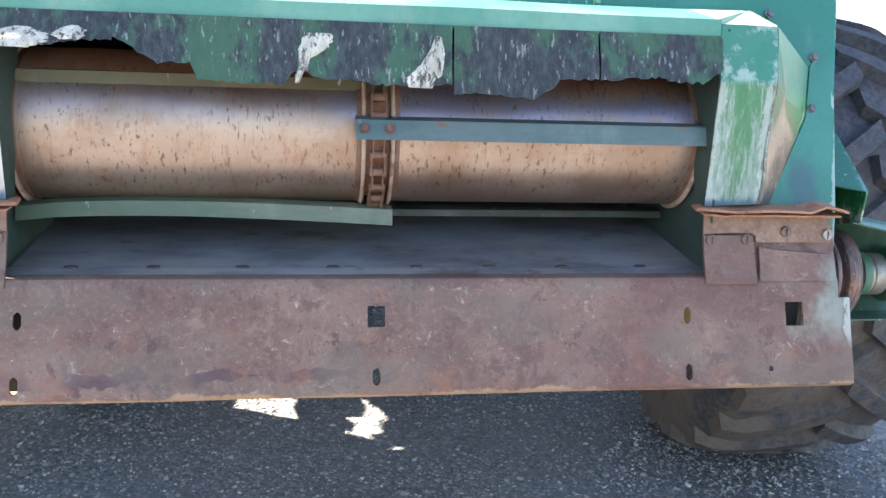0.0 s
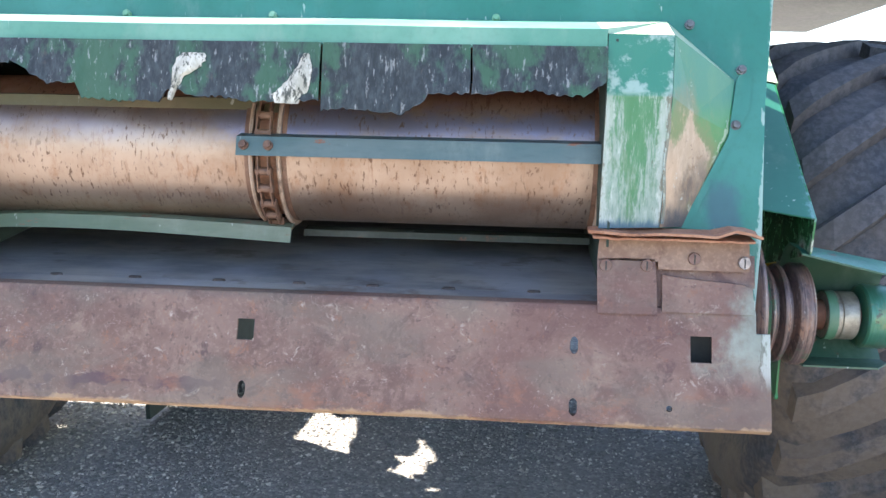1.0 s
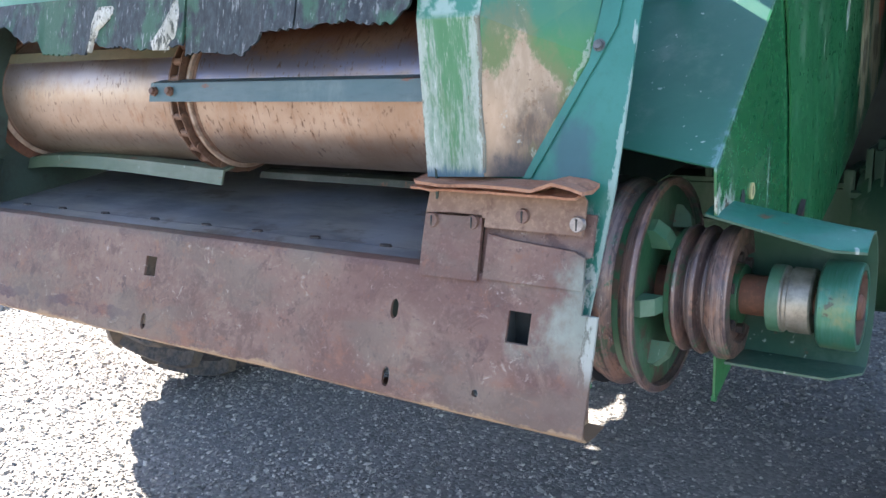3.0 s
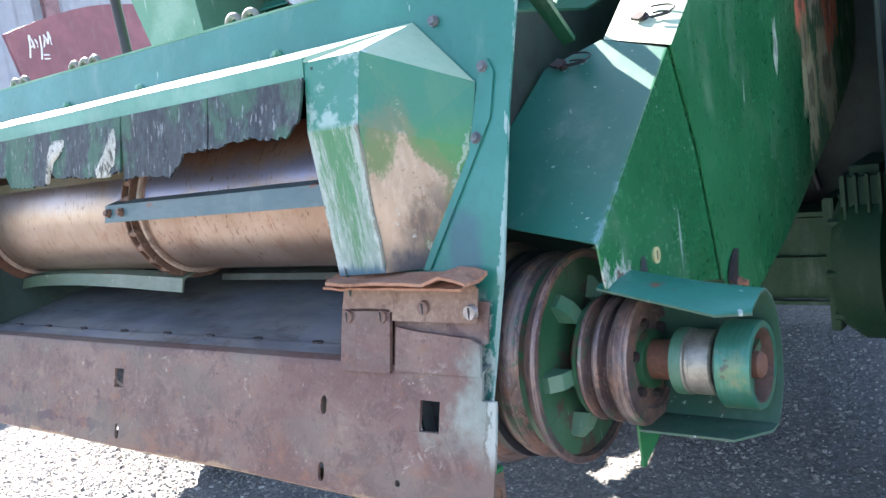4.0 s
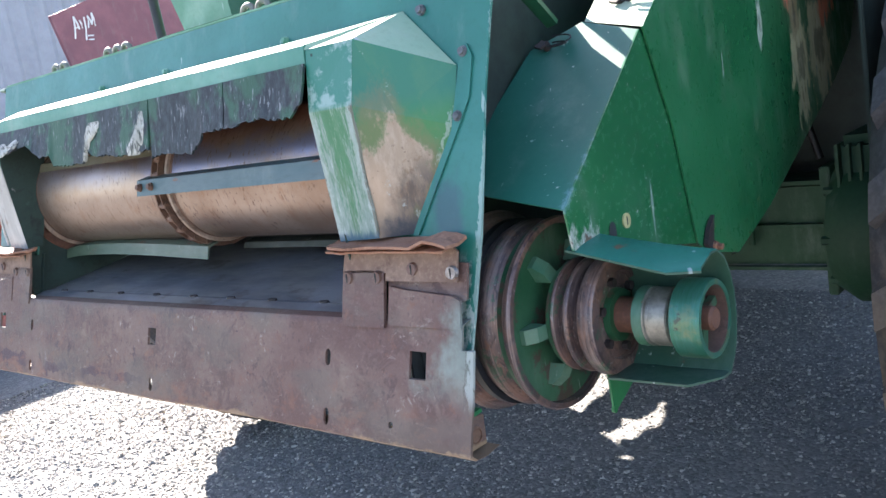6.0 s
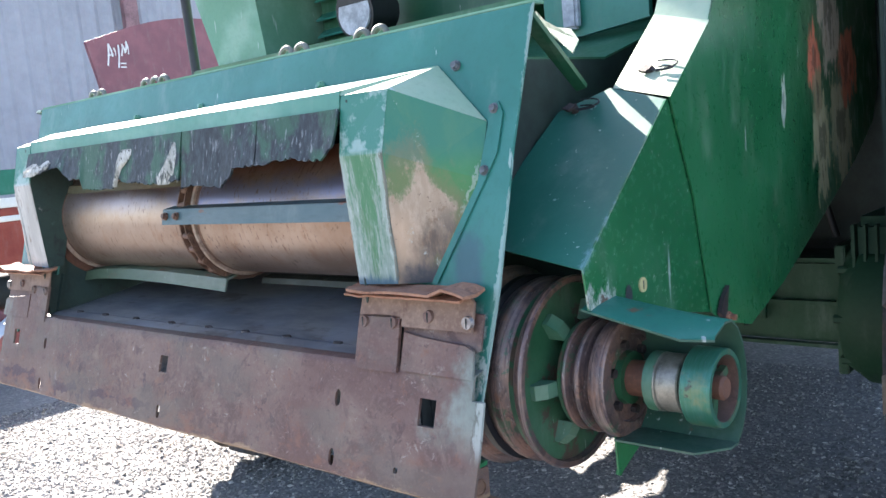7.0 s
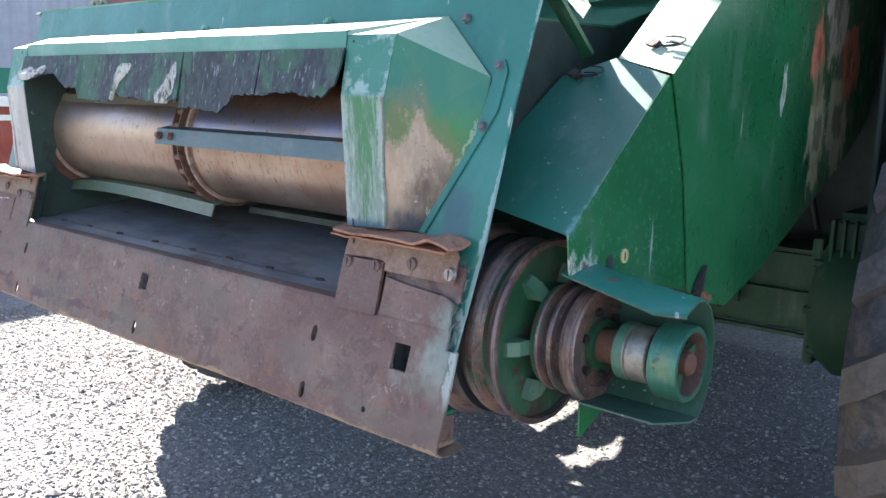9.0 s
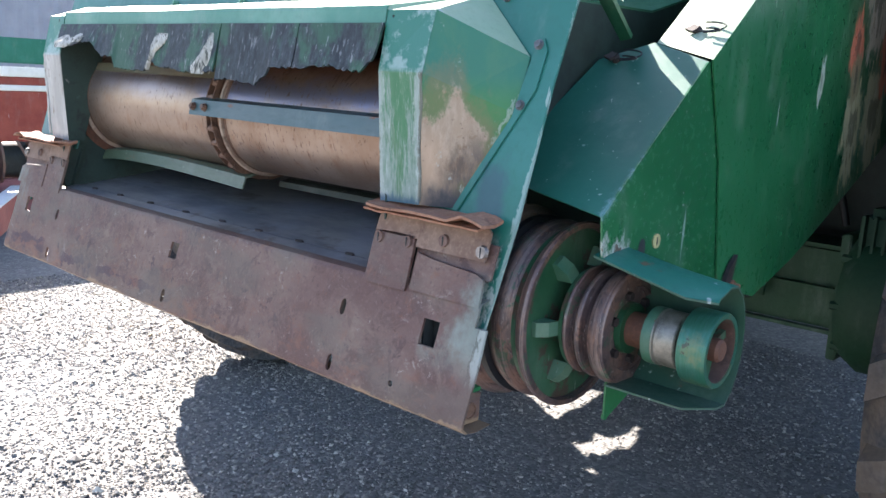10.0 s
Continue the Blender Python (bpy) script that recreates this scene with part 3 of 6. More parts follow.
def chipped_shield(name, paint, paler, gloss):
    """Shield sheet with paint chipped to pale metal along its fold and at the low front corner."""
    n = Nodes(name)
    x, y, z = n.axis(0), n.axis(1), n.axis(2)
    big, f = n.noise(3.5, 4, 0.55), n.noise(60, 5, 0.7)
    c = n.mix(n.mask(big, 0.38, 0.66), paint, paler)
    c = n.mix(n.math("MULTIPLY", n.mask(n.noise(9, 7, 0.7, (1, 1, 0.4), (3, 1, 2)), 0.5, 0.82), 0.3), c, (0.26, 0.32, 0.28))
    rim = n.math("ADD", n.math("ABSOLUTE", n.math("SUBTRACT", n.math("SUBTRACT", z, 1.317), n.math("MULTIPLY", n.math("SUBTRACT", y, 0.163), 0.8166))), n.math("ABSOLUTE", n.math("SUBTRACT", 1.13, x)))
    low = n.math("MULTIPLY", n.math("SUBTRACT", 1.46, z), 0.9)
    frag = n.noise(34, 8, 0.78, (1, 1, 1), (2, 6, 4))
    k = n.math("ADD", n.math("SUBTRACT", frag, n.math("MULTIPLY", rim, 9.0)), low)
    c = n.mix(n.math("MULTIPLY", n.mask(k, 0.50, 0.64), 0.55), c, (0.17, 0.30, 0.32))
    dy, dz = n.math("SUBTRACT", y, 0.215), n.math("SUBTRACT", z, 1.232)
    far = n.math("SQRT", n.math("ADD", n.math("MULTIPLY", n.math("MULTIPLY", dy, dy), 0.8), n.math("MULTIPLY", n.math("MULTIPLY", dz, dz), 2.6)))
    k2 = n.math("ADD", n.math("SUBTRACT", n.noise(26, 8, 0.78, (1, 1, 0.6), (5, 2, 8)), n.math("MULTIPLY", far, 4.2)), n.math("MULTIPLY", n.math("SUBTRACT", x, 1.13), 6.0))
    c = n.mix(n.math("MULTIPLY", n.mask(k2, 0.24, 0.36), 0.75), c, (0.42, 0.44, 0.40))
    c = n.mix(n.mask(n.math("SUBTRACT", k2, n.math("MULTIPLY", f, 0.3)), 0.22, 0.27), c, (0.11, 0.08, 0.06))
    scr = n.mask(n.noise(34, 3, 0.6, (1.0, 1.0, 0.12), (7, 3, 5)), 0.69, 0.72)
    c = n.mix(n.math("MULTIPLY", scr, 0.5), c, (0.45, 0.52, 0.47))
    dots = n.mask(n.noise(90, 2, 0.5, (1, 1, 1), (1, 1, 5)), 0.72, 0.75)
    c = n.mix(n.math("MULTIPLY", dots, 0.6), c, (0.55, 0.58, 0.52))
    n.set(c, n.math("ADD", n.math("MULTIPLY", f, 0.28), gloss), 0.0, 0.5)
    n.bump(f, 0.0006, 0.5)
    n.bump(big, 0.006, 0.35)
    return n.m


SHIELDTEAL = chipped_shield("chipped_teal_shield", (0.010, 0.098, 0.068), (0.018, 0.125, 0.088), 0.32)
SHIELDGREEN = chipped_shield("chipped_green_shield", (0.010, 0.10, 0.034), (0.018, 0.135, 0.05), 0.11)
SCRAPEDGLINT = scraped_glint_shield()
HEM = painted("dull_hem_paint", (0.10, 0.09, 0.095), (0.17, 0.135, 0.13), 0.6, gloss=0.4)
LIP = lip_plate_rust()
GUSSET = worn_green()
GUSSETFRONT = worn_front()
DRUM = drum_steel()
RUBBER = rubber_flap()
FLOORSTEEL = floor_steel()
FACE = face_paint()
SCOREDDRUM = scratched_drum_paint()
# dirt on the guard's inside, darkened further to carry its shade
DIRTYSHADEGUARD = painted("dirty_shaded_guard_inside", (0.020, 0.074, 0.046), (0.052, 0.092, 0.064), 0.4, rust=(0.10, 0.07, 0.045), gloss=0.4)
SLATDARK = painted("dark_slat_paint", (0.028, 0.036, 0.026), (0.046, 0.050, 0.040), 0.5, gloss=0.5)
OLIVE = painted("olive_slat_paint", (0.12, 0.11, 0.065), (0.20, 0.16, 0.105), 0.5, gloss=0.45)
# rusty green darkened so the colour carries the shade inside the mouth
INNER = rusted("rusty_shade_dark_inner_wall", (0.020, 0.036, 0.030), (0.028, 0.050, 0.040), (0.015, 0.018, 0.016), 0.5)
LOOP = plain("dull_hose_fitting", (0.13, 0.13, 0.11), 0.5, 0.2, 60, 0.4)
WASHER = plain("mauve_washer", (0.115, 0.120, 0.125), 0.5, 0.1, 90, 0.4)
DARKRUST = plain("dark_rusty_iron", (0.04, 0.03, 0.028), 0.6, 0.2, 60, 0.5)
PEELED = peeled_backing()
BOLT = plain("bolt_steel", (0.30, 0.26, 0.24), 0.45, 0.6, 120, 0.4)
SILVER = plain("dull_bright_steel", (0.245, 0.230, 0.195), 0.47, 0.7, 26, 0.55)
BLACK = plain("black_hose", (0.015, 0.015, 0.017), 0.5)


def tyre_rubber():
    n = Nodes("dusty_tyre_rubber")
    a, f = n.noise(4, 7, 0.65), n.noise(45, 6, 0.7)
    sep = n.add("ShaderNodeSeparateXYZ")
    n.link(n.add("ShaderNodeNewGeometry").outputs["Position"], sep.inputs[0])
    mud = n.math("ADD", n.math("MULTIPLY", n.mask(sep.outputs[2], 1.35, 0.75), 0.75), 0.25)
    c = n.mix(n.mask(f, 0.4, 0.65), (0.030, 0.033, 0.042), (0.065, 0.067, 0.078))
    c = n.mix(n.math("MULTIPLY", n.mask(n.math("ADD", a, n.math("MULTIPLY", f, 0.2)), 0.46, 0.68), n.math("MULTIPLY", mud, 0.54)), c, (0.185, 0.135, 0.095))
    c = n.mix(n.math("MULTIPLY", n.mask(n.noise(11, 6, 0.7, (1, 1, 1), (4, 1, 8)), 0.52, 0.68), n.math("MULTIPLY", mud, 0.5)), c, (0.15, 0.118, 0.09))
    n.set(c, 0.75)
    n.bump(f, 0.001, 0.5)
    return n.m


TYRE = tyre_rubber()
RIMYELLOW = plain("yellow_rim_paint", (0.45, 0.28, 0.03), 0.5)
RED = painted("red_paint", (0.22, 0.03, 0.025), (0.30, 0.06, 0.045), 0.1, gloss=0.45)
MAROON = painted("maroon_paint", (0.20, 0.075, 0.09), (0.25, 0.095, 0.11), 0.0, gloss=0.5)
WHITE = plain("white_paint", (0.75, 0.74, 0.72), 0.5, 0, 20, 0.1)
SHED = plain("grey_shed_sheet", (0.33, 0.33, 0.35), 0.5, 0.1, 3, 0.12)
PILLAR = plain("dull_red_pillar", (0.24, 0.13, 0.13), 0.6)
YELLOWDOT = plain("brass_plug", (0.55, 0.47, 0.22), 0.5)
DARK = plain("dark_underside", (0.02, 0.025, 0.027), 0.7)
# near-black green: dirt plus the shade around the body, put into the colour
SHADEDARK = plain("shade_dark_green", (0.012, 0.022, 0.017), 0.7, 0, 14, 0.5)
FOAM = plain("grey_foam", (0.45, 0.45, 0.48), 0.9)


def gravel_ground():
    n = Nodes("gravel_bed")
    v = n.add("ShaderNodeTexVoronoi", Scale=62.0)
    n.link(n.co, v.inputs["Vector"])
    big = n.noise(1.3, 5, 0.6)
    c = n.ramp(v.outputs["Color"], [(0.0, (0.118, 0.118, 0.119)), (0.5, (0.182, 0.180, 0.175)), (1.0, (0.295, 0.285, 0.270))])
    c = n.mix(n.math("MULTIPLY", n.mask(big, 0.35, 0.7), 0.3), c, (0.16, 0.15, 0.14))
    n.set(c, 0.9)
    n.bump(v.outputs["Distance"], -0.006, 0.7)
    return n.m


def gravel_stones():
    n = Nodes("gravel_stones")
    g = n.add("ShaderNodeNewGeometry").outputs["Random Per Island"]
    c = n.ramp(g, [(0.0, (0.125, 0.124, 0.124)), (0.45, (0.212, 0.207, 0.196)), (0.82, (0.340, 0.318, 0.285)), (1.0, (0.58, 0.545, 0.48))])
    f = n.noise(150, 4, 0.7)
    c = n.mix(n.math("MULTIPLY", n.mask(f, 0.4, 0.7), 0.25), c, (0.17, 0.165, 0.16))
    n.set(c, 0.85)
    return n.m


GRAVEL = gravel_ground()
STONES = gravel_stones()


# ---- building helpers ----
def mesh_of(bm, name, smooth=None):
    me = bpy.data.meshes.new(name)
    bmesh.ops.recalc_face_normals(bm, faces=bm.faces)
    bm.to_mesh(me)
    bm.free()
    if smooth is not None:
        me.shade_smooth()
        me.set_sharp_from_angle(angle=radians(smooth))
    return me


BASES = {}


def thing(name, at, label, category, **kw):
    ob = new(name)
    ob.location = at
    ob.empty_display_size = 0.1
    BASES[ob] = Vector(at)
    return tagged(ob, label, category, **kw)


def part(name, bm, material, parent, label="", smooth=None):
    ob = new(name, mesh_of(bm, name, smooth))
    ob.data.materials.append(material)
    ob.parent = parent
    if parent in BASES:
        ob.matrix_parent_inverse = Matrix.Translation(-BASES[parent])
    if label:
        tagged(ob, label)
    return ob


def slab(bm, pts, push):
    """A plate: a flat outline and the way by which it is thick."""
    a = [bm.verts.new(p) for p in pts]
    b = [bm.verts.new(Vector(p) + Vector(push)) for p in pts]
    bm.faces.new(a)
    bm.faces.new(b[::-1])
    for i in range(len(a)):
        j = (i + 1) % len(a)
        bm.faces.new((a[i], b[i], b[j], a[j]))
    return bm


def block(bm, x0, x1, y0, y1, z0, z1, bevel=0.0):
    m = Matrix.LocRotScale(((x0 + x1) / 2, (y0 + y1) / 2, (z0 + z1) / 2), None, (x1 - x0, y1 - y0, z1 - z0))
    made = bmesh.ops.create_cube(bm, size=1, matrix=m)
    if bevel:
        edges = list({e for v in made["verts"] for e in v.link_edges})
        bmesh.ops.bevel(bm, geom=edges, offset=bevel, segments=2, affect="EDGES")
    return bm


def rod(bm, a, b, r, segs=14, r2=None):
    a, b = Vector(a), Vector(b)
    m = Matrix.Translation((a + b) / 2) @ (b - a).to_track_quat("Z", "Y").to_matrix().to_4x4()
    bmesh.ops.create_cone(bm, cap_ends=True, segments=segs, radius1=r, radius2=r if r2 is None else r2, depth=(b - a).length, matrix=m)
    return bm


def lathe(bm, profile, y, z, segs=64, closed=True):
    """Turns a profile of (x, radius) about the axis along x through (y, z)."""
    rings = []
    for x, r in profile:
        rings.append([bm.verts.new((x, y - r * math.sin(2 * math.pi * k / segs), z - r * math.cos(2 * math.pi * k / segs))) for k in range(segs)])
    pairs = list(zip(rings, rings[1:])) + ([(rings[-1], rings[0])] if closed else [])
    for a, b in pairs:
        for k in range(segs):
            j = (k + 1) % segs
            bm.faces.new((a[k], b[k], b[j], a[j]))
    return bm


def tube(bm, pts, r, segs=8):
    """A bent round bar through the points."""
    rings = []
    for i, p in enumerate(pts):
        p = Vector(p)
        way = (Vector(pts[min(i + 1, len(pts) - 1)]) - Vector(pts[max(i - 1, 0)])).normalized()
        q = way.to_track_quat("Z", "Y").to_matrix()
        rings.append([bm.verts.new(p + q @ Vector((r * math.cos(2 * math.pi * k / segs), r * math.sin(2 * math.pi * k / segs), 0))) for k in range(segs)])
    for a, b in zip(rings, rings[1:]):
        for k in range(segs):
            j = (k + 1) % segs
            bm.faces.new((a[k], a[j], b[j], b[k]))
    bm.faces.new(rings[0][::-1])
    bm.faces.new(rings[-1])
    return bm


def grid_sheet(bm, xs, prof, holes=(), wobble=0.0, thick=0.004):
    """A bent sheet: a profile of (y, z) run along x, with right-angled holes (x0, x1, z0, z1), and a thickness backwards."""
    xs = sorted(set(xs) | {h for q in holes for h in q[:2]})
    def at(x, y, z, d):
        w = wobble * (noise.noise((x * 3.1, z * 5.0, 1.7)) + 0.5 * noise.noise((x * 9, z * 11, 4.2)))
        return (x, y + w + d, z)
    front = [[bm.verts.new(at(x, y, z, 0)) for y, z in prof] for x in xs]
    back = [[bm.verts.new(at(x, y, z, thick)) for y, z in prof] for x in xs]
    nx, nz = len(xs) - 1, len(prof) - 1
    solid = {}
    for i in range(nx):
        for j in range(nz):
            cx, cz = (xs[i] + xs[i + 1]) / 2, (prof[j][1] + prof[j + 1][1]) / 2
            solid[i, j] = not any(h[0] < cx < h[1] and h[2] < cz < h[3] for h in holes)
    for (i, j), s in solid.items():
        if not s:
            continue
        a, b, c, d = front[i][j], front[i + 1][j], front[i + 1][j + 1], front[i][j + 1]
        e, f, g, h = back[i][j], back[i + 1][j], back[i + 1][j + 1], back[i][j + 1]
        bm.faces.new((a, b, c, d))
        bm.faces.new((h, g, f, e))
        for di, dj, q in ((-1, 0, (a, d, h, e)), (1, 0, (c, b, f, g)), (0, -1, (b, a, e, f)), (0, 1, (d, c, g, h))):
            if not solid.get((i + di, j + dj), False):
                bm.faces.new(q)
    for v in [v for v in bm.verts if not v.link_faces]:
        bm.verts.remove(v)
    return bm


def face_y(z):
    """The leaning front face of the feeder house."""
    return 0.27 * (z - 0.97)


def lip_y(z):
    return 0.30 * (z - 1.08)


def bolt_head(parent, at, r=0.011, material=None, name="bolt", out=(0, -1, 0.27)):
    at, out = Vector(at), Vector(out).normalized()
    bm = bmesh.new()
    rod(bm, at - out * 0.004, at + out * 0.003, r * 1.25, 20)
    rod(bm, at + out * 0.002, at + out * 0.009, r, 14, r * 0.8)
    return part(name, bm, material or BOLT, parent, smooth=40)


def both(pts):
    return [(-x, y, z) for x, y, z in pts]


# ---- ground ----
def build_ground():
    bm = bmesh.new()
    xs = sorted({-2500, -400, -80, -25, *[round(-12 + 0.8 * i, 2) for i in range(26)], 20, 80, 400, 2500})
    ys = sorted({-2500, -400, -80, -20, *[round(-7 + 0.8 * i, 2) for i in range(26)], 25, 80, 400, 2500})
    vs = [[bm.verts.new((x, y, 0.012 * noise.noise((x * 0.7, y * 0.7, 0)) if abs(x) < 12 and abs(y) < 14 else 0.0)) for y in ys] for x in xs]
    for i in range(len(xs) - 1):
        for j in range(len(ys) - 1):
            bm.faces.new((vs[i][j], vs[i + 1][j], vs[i + 1][j + 1], vs[i][j + 1]))
    g = new("ground", mesh_of(bm, "ground", 60))
    g.data.materials.append(GRAVEL)
    tagged(g, "grey crushed gravel yard, sunlit and shaded", "ground", kind="structure")
    return g


def build_stones(count=105000):
    rng = np.random.default_rng(5)
    base = np.array([(1, 0, 0), (-1, 0, 0), (0, 1, 0), (0, -1, 0), (0, 0, 1), (0, 0, -1)], float)
    tri = np.array([(0, 2, 4), (2, 1, 4), (1, 3, 4), (3, 0, 4), (2, 0, 5), (1, 2, 5), (3, 1, 5), (0, 3, 5)])
    u = rng.random((count, 2))
    x = -4.2 + 6.6 * u[:, 0]
    y = -0.4 + 4.6 * u[:, 1] ** 1.25
    size = 0.0065 * np.exp(rng.normal(0, 0.36, count))
    v = base[None] * (1 + rng.normal(0, 0.28, (count, 6, 1)))
    v = v * size[:, None, None] * np.stack([np.ones(count), 0.85 + 0.5 * rng.random(count), 0.55 + 0.3 * rng.random(count)], 1)[:, None]
    q = rng.normal(size=(count, 4))
    q /= np.linalg.norm(q, axis=1, keepdims=True)
    w, a, b, c = q.T
    r = np.stack([1 - 2 * (b * b + c * c), 2 * (a * b - c * w), 2 * (a * c + b * w), 2 * (a * b + c * w), 1 - 2 * (a * a + c * c), 2 * (b * c - a * w),
                  2 * (a * c - b * w), 2 * (b * c + a * w), 1 - 2 * (a * a + b * b)], 1).reshape(-1, 3, 3)
    v = np.einsum("nij,nkj->nki", r, v)
    v[:, :, 2] *= 0.60
    v += np.stack([x, y, 0.0025 + 0.15 * size], 1)[:, None]
    f = (tri[None] + 6 * np.arange(count)[:, None, None]).reshape(-1, 3)
    me = bpy.data.meshes.new("gravel")
    me.from_pydata(v.reshape(-1, 3).tolist(), [], f.tolist())
    ob = new("gravel", me)
    me.materials.append(STONES)
    return tagged(ob, "loose grey crushed stone chippings on the yard", "gravel", kind="stuff")


build_ground()
build_stones()


# ---- feeder house ----
feeder = thing("feeder_house", (0, 0.3, 0), "green combine feeder house with rusty lip and torn rubber flap", "feeder house")


def build_face():
    # inverted U of the front plate, 6 mm thick
    o = [(-0.968, 1.085), (-0.964, 1.25), (-0.945, 1.79), (1.030, 1.79), (1.010, 1.54), (1.003, 1.29), (0.990, 1.15), (0.983, 1.085), (0.955, 1.085), (0.955, 1.27), (0.70, 1.27), (0.70, 1.69), (-0.70, 1.69), (-0.70, 1.27), (-0.93, 1.27), (-0.93, 1.085)]
    bm = slab(bmesh.new(), [(x, face_y(z), z) for x, z in o], (0, 0.006, 0))
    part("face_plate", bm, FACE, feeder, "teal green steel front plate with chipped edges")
    # folded top edge
    bm = bmesh.new()
    block(bm, -0.945, 1.03, 0.222, 0.26, 1.790, 1.796, 0.002)
    part("top_flange", bm, PALE, feeder)
    # raised strip over the hood
    for x in (0.002, -0.315, 0.47):
        bolt_head(feeder, (x, face_y(1.708) - 0.003, 1.708), 0.007, PALE)
    for x, z in ((0.963, 1.610), (0.952, 1.500), (0.861, 1.700), (-0.935, 1.600), (-0.915, 1.497)):
        bolt_head(feeder, (x, face_y(z) - 0.003, z), 0.008, WASHER)
    # side returns behind the plate
    for s in (1, -1):
        bm = slab(bmesh.new(), [(s * 1.010, 0.228, 1.786), (s * 0.945, 0.520, 1.645), (s * 0.920, 0.520, 1.640), (s * 0.975, 0.228, 1.786)], (0, 0.006, 0.008))
        part("corner_brace", bm, DARKGREEN, feeder)
        bm = slab(bmesh.new(), [(s * 0.86, 0.08, 1.16), (s * 0.86, 0.20, 1.69), (s * 0.86, 0.42, 1.715), (s * 0.86, 0.75, 1.72), (s * 0.86, 2.0, 2.05), (s * 0.86, 2.0, 1.35)], (-s * 0.006, 0, 0))
        # cavity shade beside the feeder is put into this dark colour
        part("side_wall", bm, SHADEDARK, feeder)
    bm = slab(bmesh.new(), [(-0.86, 0.205, 1.69), (0.86, 0.205, 1.69), (0.86, 0.42, 1.715), (0.86, 0.75, 1.72), (0.86, 2.0, 2.05), (-0.86, 2.0, 2.05), (-0.86, 0.75, 1.72), (-0.86, 0.42, 1.715)], (0, 0, 0.005))
    bmesh.ops.triangulate(bm, faces=bm.faces)
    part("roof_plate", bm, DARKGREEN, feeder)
    bm = slab(bmesh.new(), [(-0.70, 0.10, 1.655), (0.70, 0.10, 1.655), (0.70, 2.0, 1.68), (-0.70, 2.0, 1.68)], (0, 0, 0.004))
    part("inner_roof", bm, RUST, feeder)
    for s, x in ((1, 0.70), (-1, -0.716)):
        bm = slab(bmesh.new(), [(x, 0.05, 1.10), (x, 0.05, 1.655), (x, 2.0, 1.68), (x, 2.0, 1.5)], (s * 0.005, 0, 0))
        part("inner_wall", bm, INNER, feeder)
    bm = bmesh.new()
    block(bm, -0.86, 0.86, 1.99, 2.02, 1.2, 1.75)
    part("throat_back", bm, DARK, feeder)


def build_lip():
    def slot(x, z, w=0.015, h=0.032):
        return [(x - w / 2, x + w / 2, z - 0.30 * h, z + 0.30 * h), (x - 0.42 * w, x + 0.42 * w, z - 0.38 * h, z + 0.38 * h), (x - 0.32 * w, x + 0.32 * w, z - 0.45 * h, z + 0.45 * h), (x - 0.18 * w, x + 0.18 * w, z - h / 2, z + h / 2)]

    holes = [(-0.017, 0.017, 1.060, 1.100), (0.862, 0.902, 1.052, 1.100), (-0.886, -0.848, 1.060, 1.104)]
    for x, z in ((-0.662, 1.077), (0.643, 1.075), (-0.665, 0.963), (0.0, 0.968), (0.643, 0.964)):
        holes += slot(x, z)
    holes += slot(0.822, 0.969, 0.011, 0.011)
    holes.append((0.984, 1.01, 1.108, 1.2))
    zs = sorted(z for z in {0.945, 0.95, 0.99, 1.02, 1.04, 1.12, 1.135, 1.145} | {round(h, 4) for q in holes for h in q[2:]} if z < 1.15)
    prof = [(0.035, 0.926), (0.0, 0.922), (-0.03, 0.926), (-0.042, 0.936)] + [(lip_y(z), z) for z in zs] + [(0.024, 1.150), (0.045, 1.153)]
    bm = grid_sheet(bmesh.new(), [-0.966 + 0.05 * i for i in range(38)] + [0.958, 0.972, 0.984, 1.0], prof, holes, 0.004, 0.006)
    part("lip_plate", bm, LIP, feeder, "rust-brown lip plate with slots and square holes", smooth=35)
    bm = grid_sheet(bmesh.new(), [-0.70 + 0.1 * i for i in range(15)], [(0.045, 1.154), (0.075, 1.160), (0.09, 1.158), (0.30, 1.185), (0.7, 1.25), (2.0, 1.62)], (), 0.003, 0.006)
    part("floor_plate", bm, FLOORSTEEL, feeder, "dark worn steel floor plate")
    for i in range(8):
        x = -0.585 + 0.165 * i + 0.012 * math.sin(5 * i)
        bm = bmesh.new()
        rod(bm, (x, 0.082, 1.155), (x, 0.082, 1.1635), 0.012, 14, 0.009)
        bmesh.ops.scale(bm, vec=(1.35, 0.8, 1.0), verts=bm.verts, space=Matrix.Translation((-x, -0.082, -1.16)))
        part("rivet", bm, DARKRUST, feeder, smooth=40)
    bm = bmesh.new()
    block(bm, 0.847, 0.917, 0.045, 0.05, 1.03, 1.13)
    block(bm, 0.847, 0.852, 0.018, 0.05, 1.03, 1.13)
    part("hole_box", bm, DARK, feeder)
    # plate added behind the left slots to hide the bright ground beyond
    bm = bmesh.new()
    block(bm, -0.72, -0.60, 0.055, 0.062, 0.890, 1.12)
    part("slot_backing", bm, SHADEDARK, feeder)
    # pipe end under the right corner
    bm = bmesh.new()
    slab(bm, [(0.978, -0.028, 0.930), (0.978, 0.034, 0.928), (0.978, 0.036, 0.982), (0.978, -0.014, 0.990)], (0.007, 0, 0))
    end = part("end_plate", bm, LIP, feeder, "rusty end plate with a round boss")
    bm = lathe(bmesh.new(), [(0.982, 0.001), (0.982, 0.016), (0.9875, 0.016), (0.9885, 0.0145), (0.9885, 0.0125), (0.9862, 0.0118), (0.9862, 0.001)], 0.008, 0.953, 28)
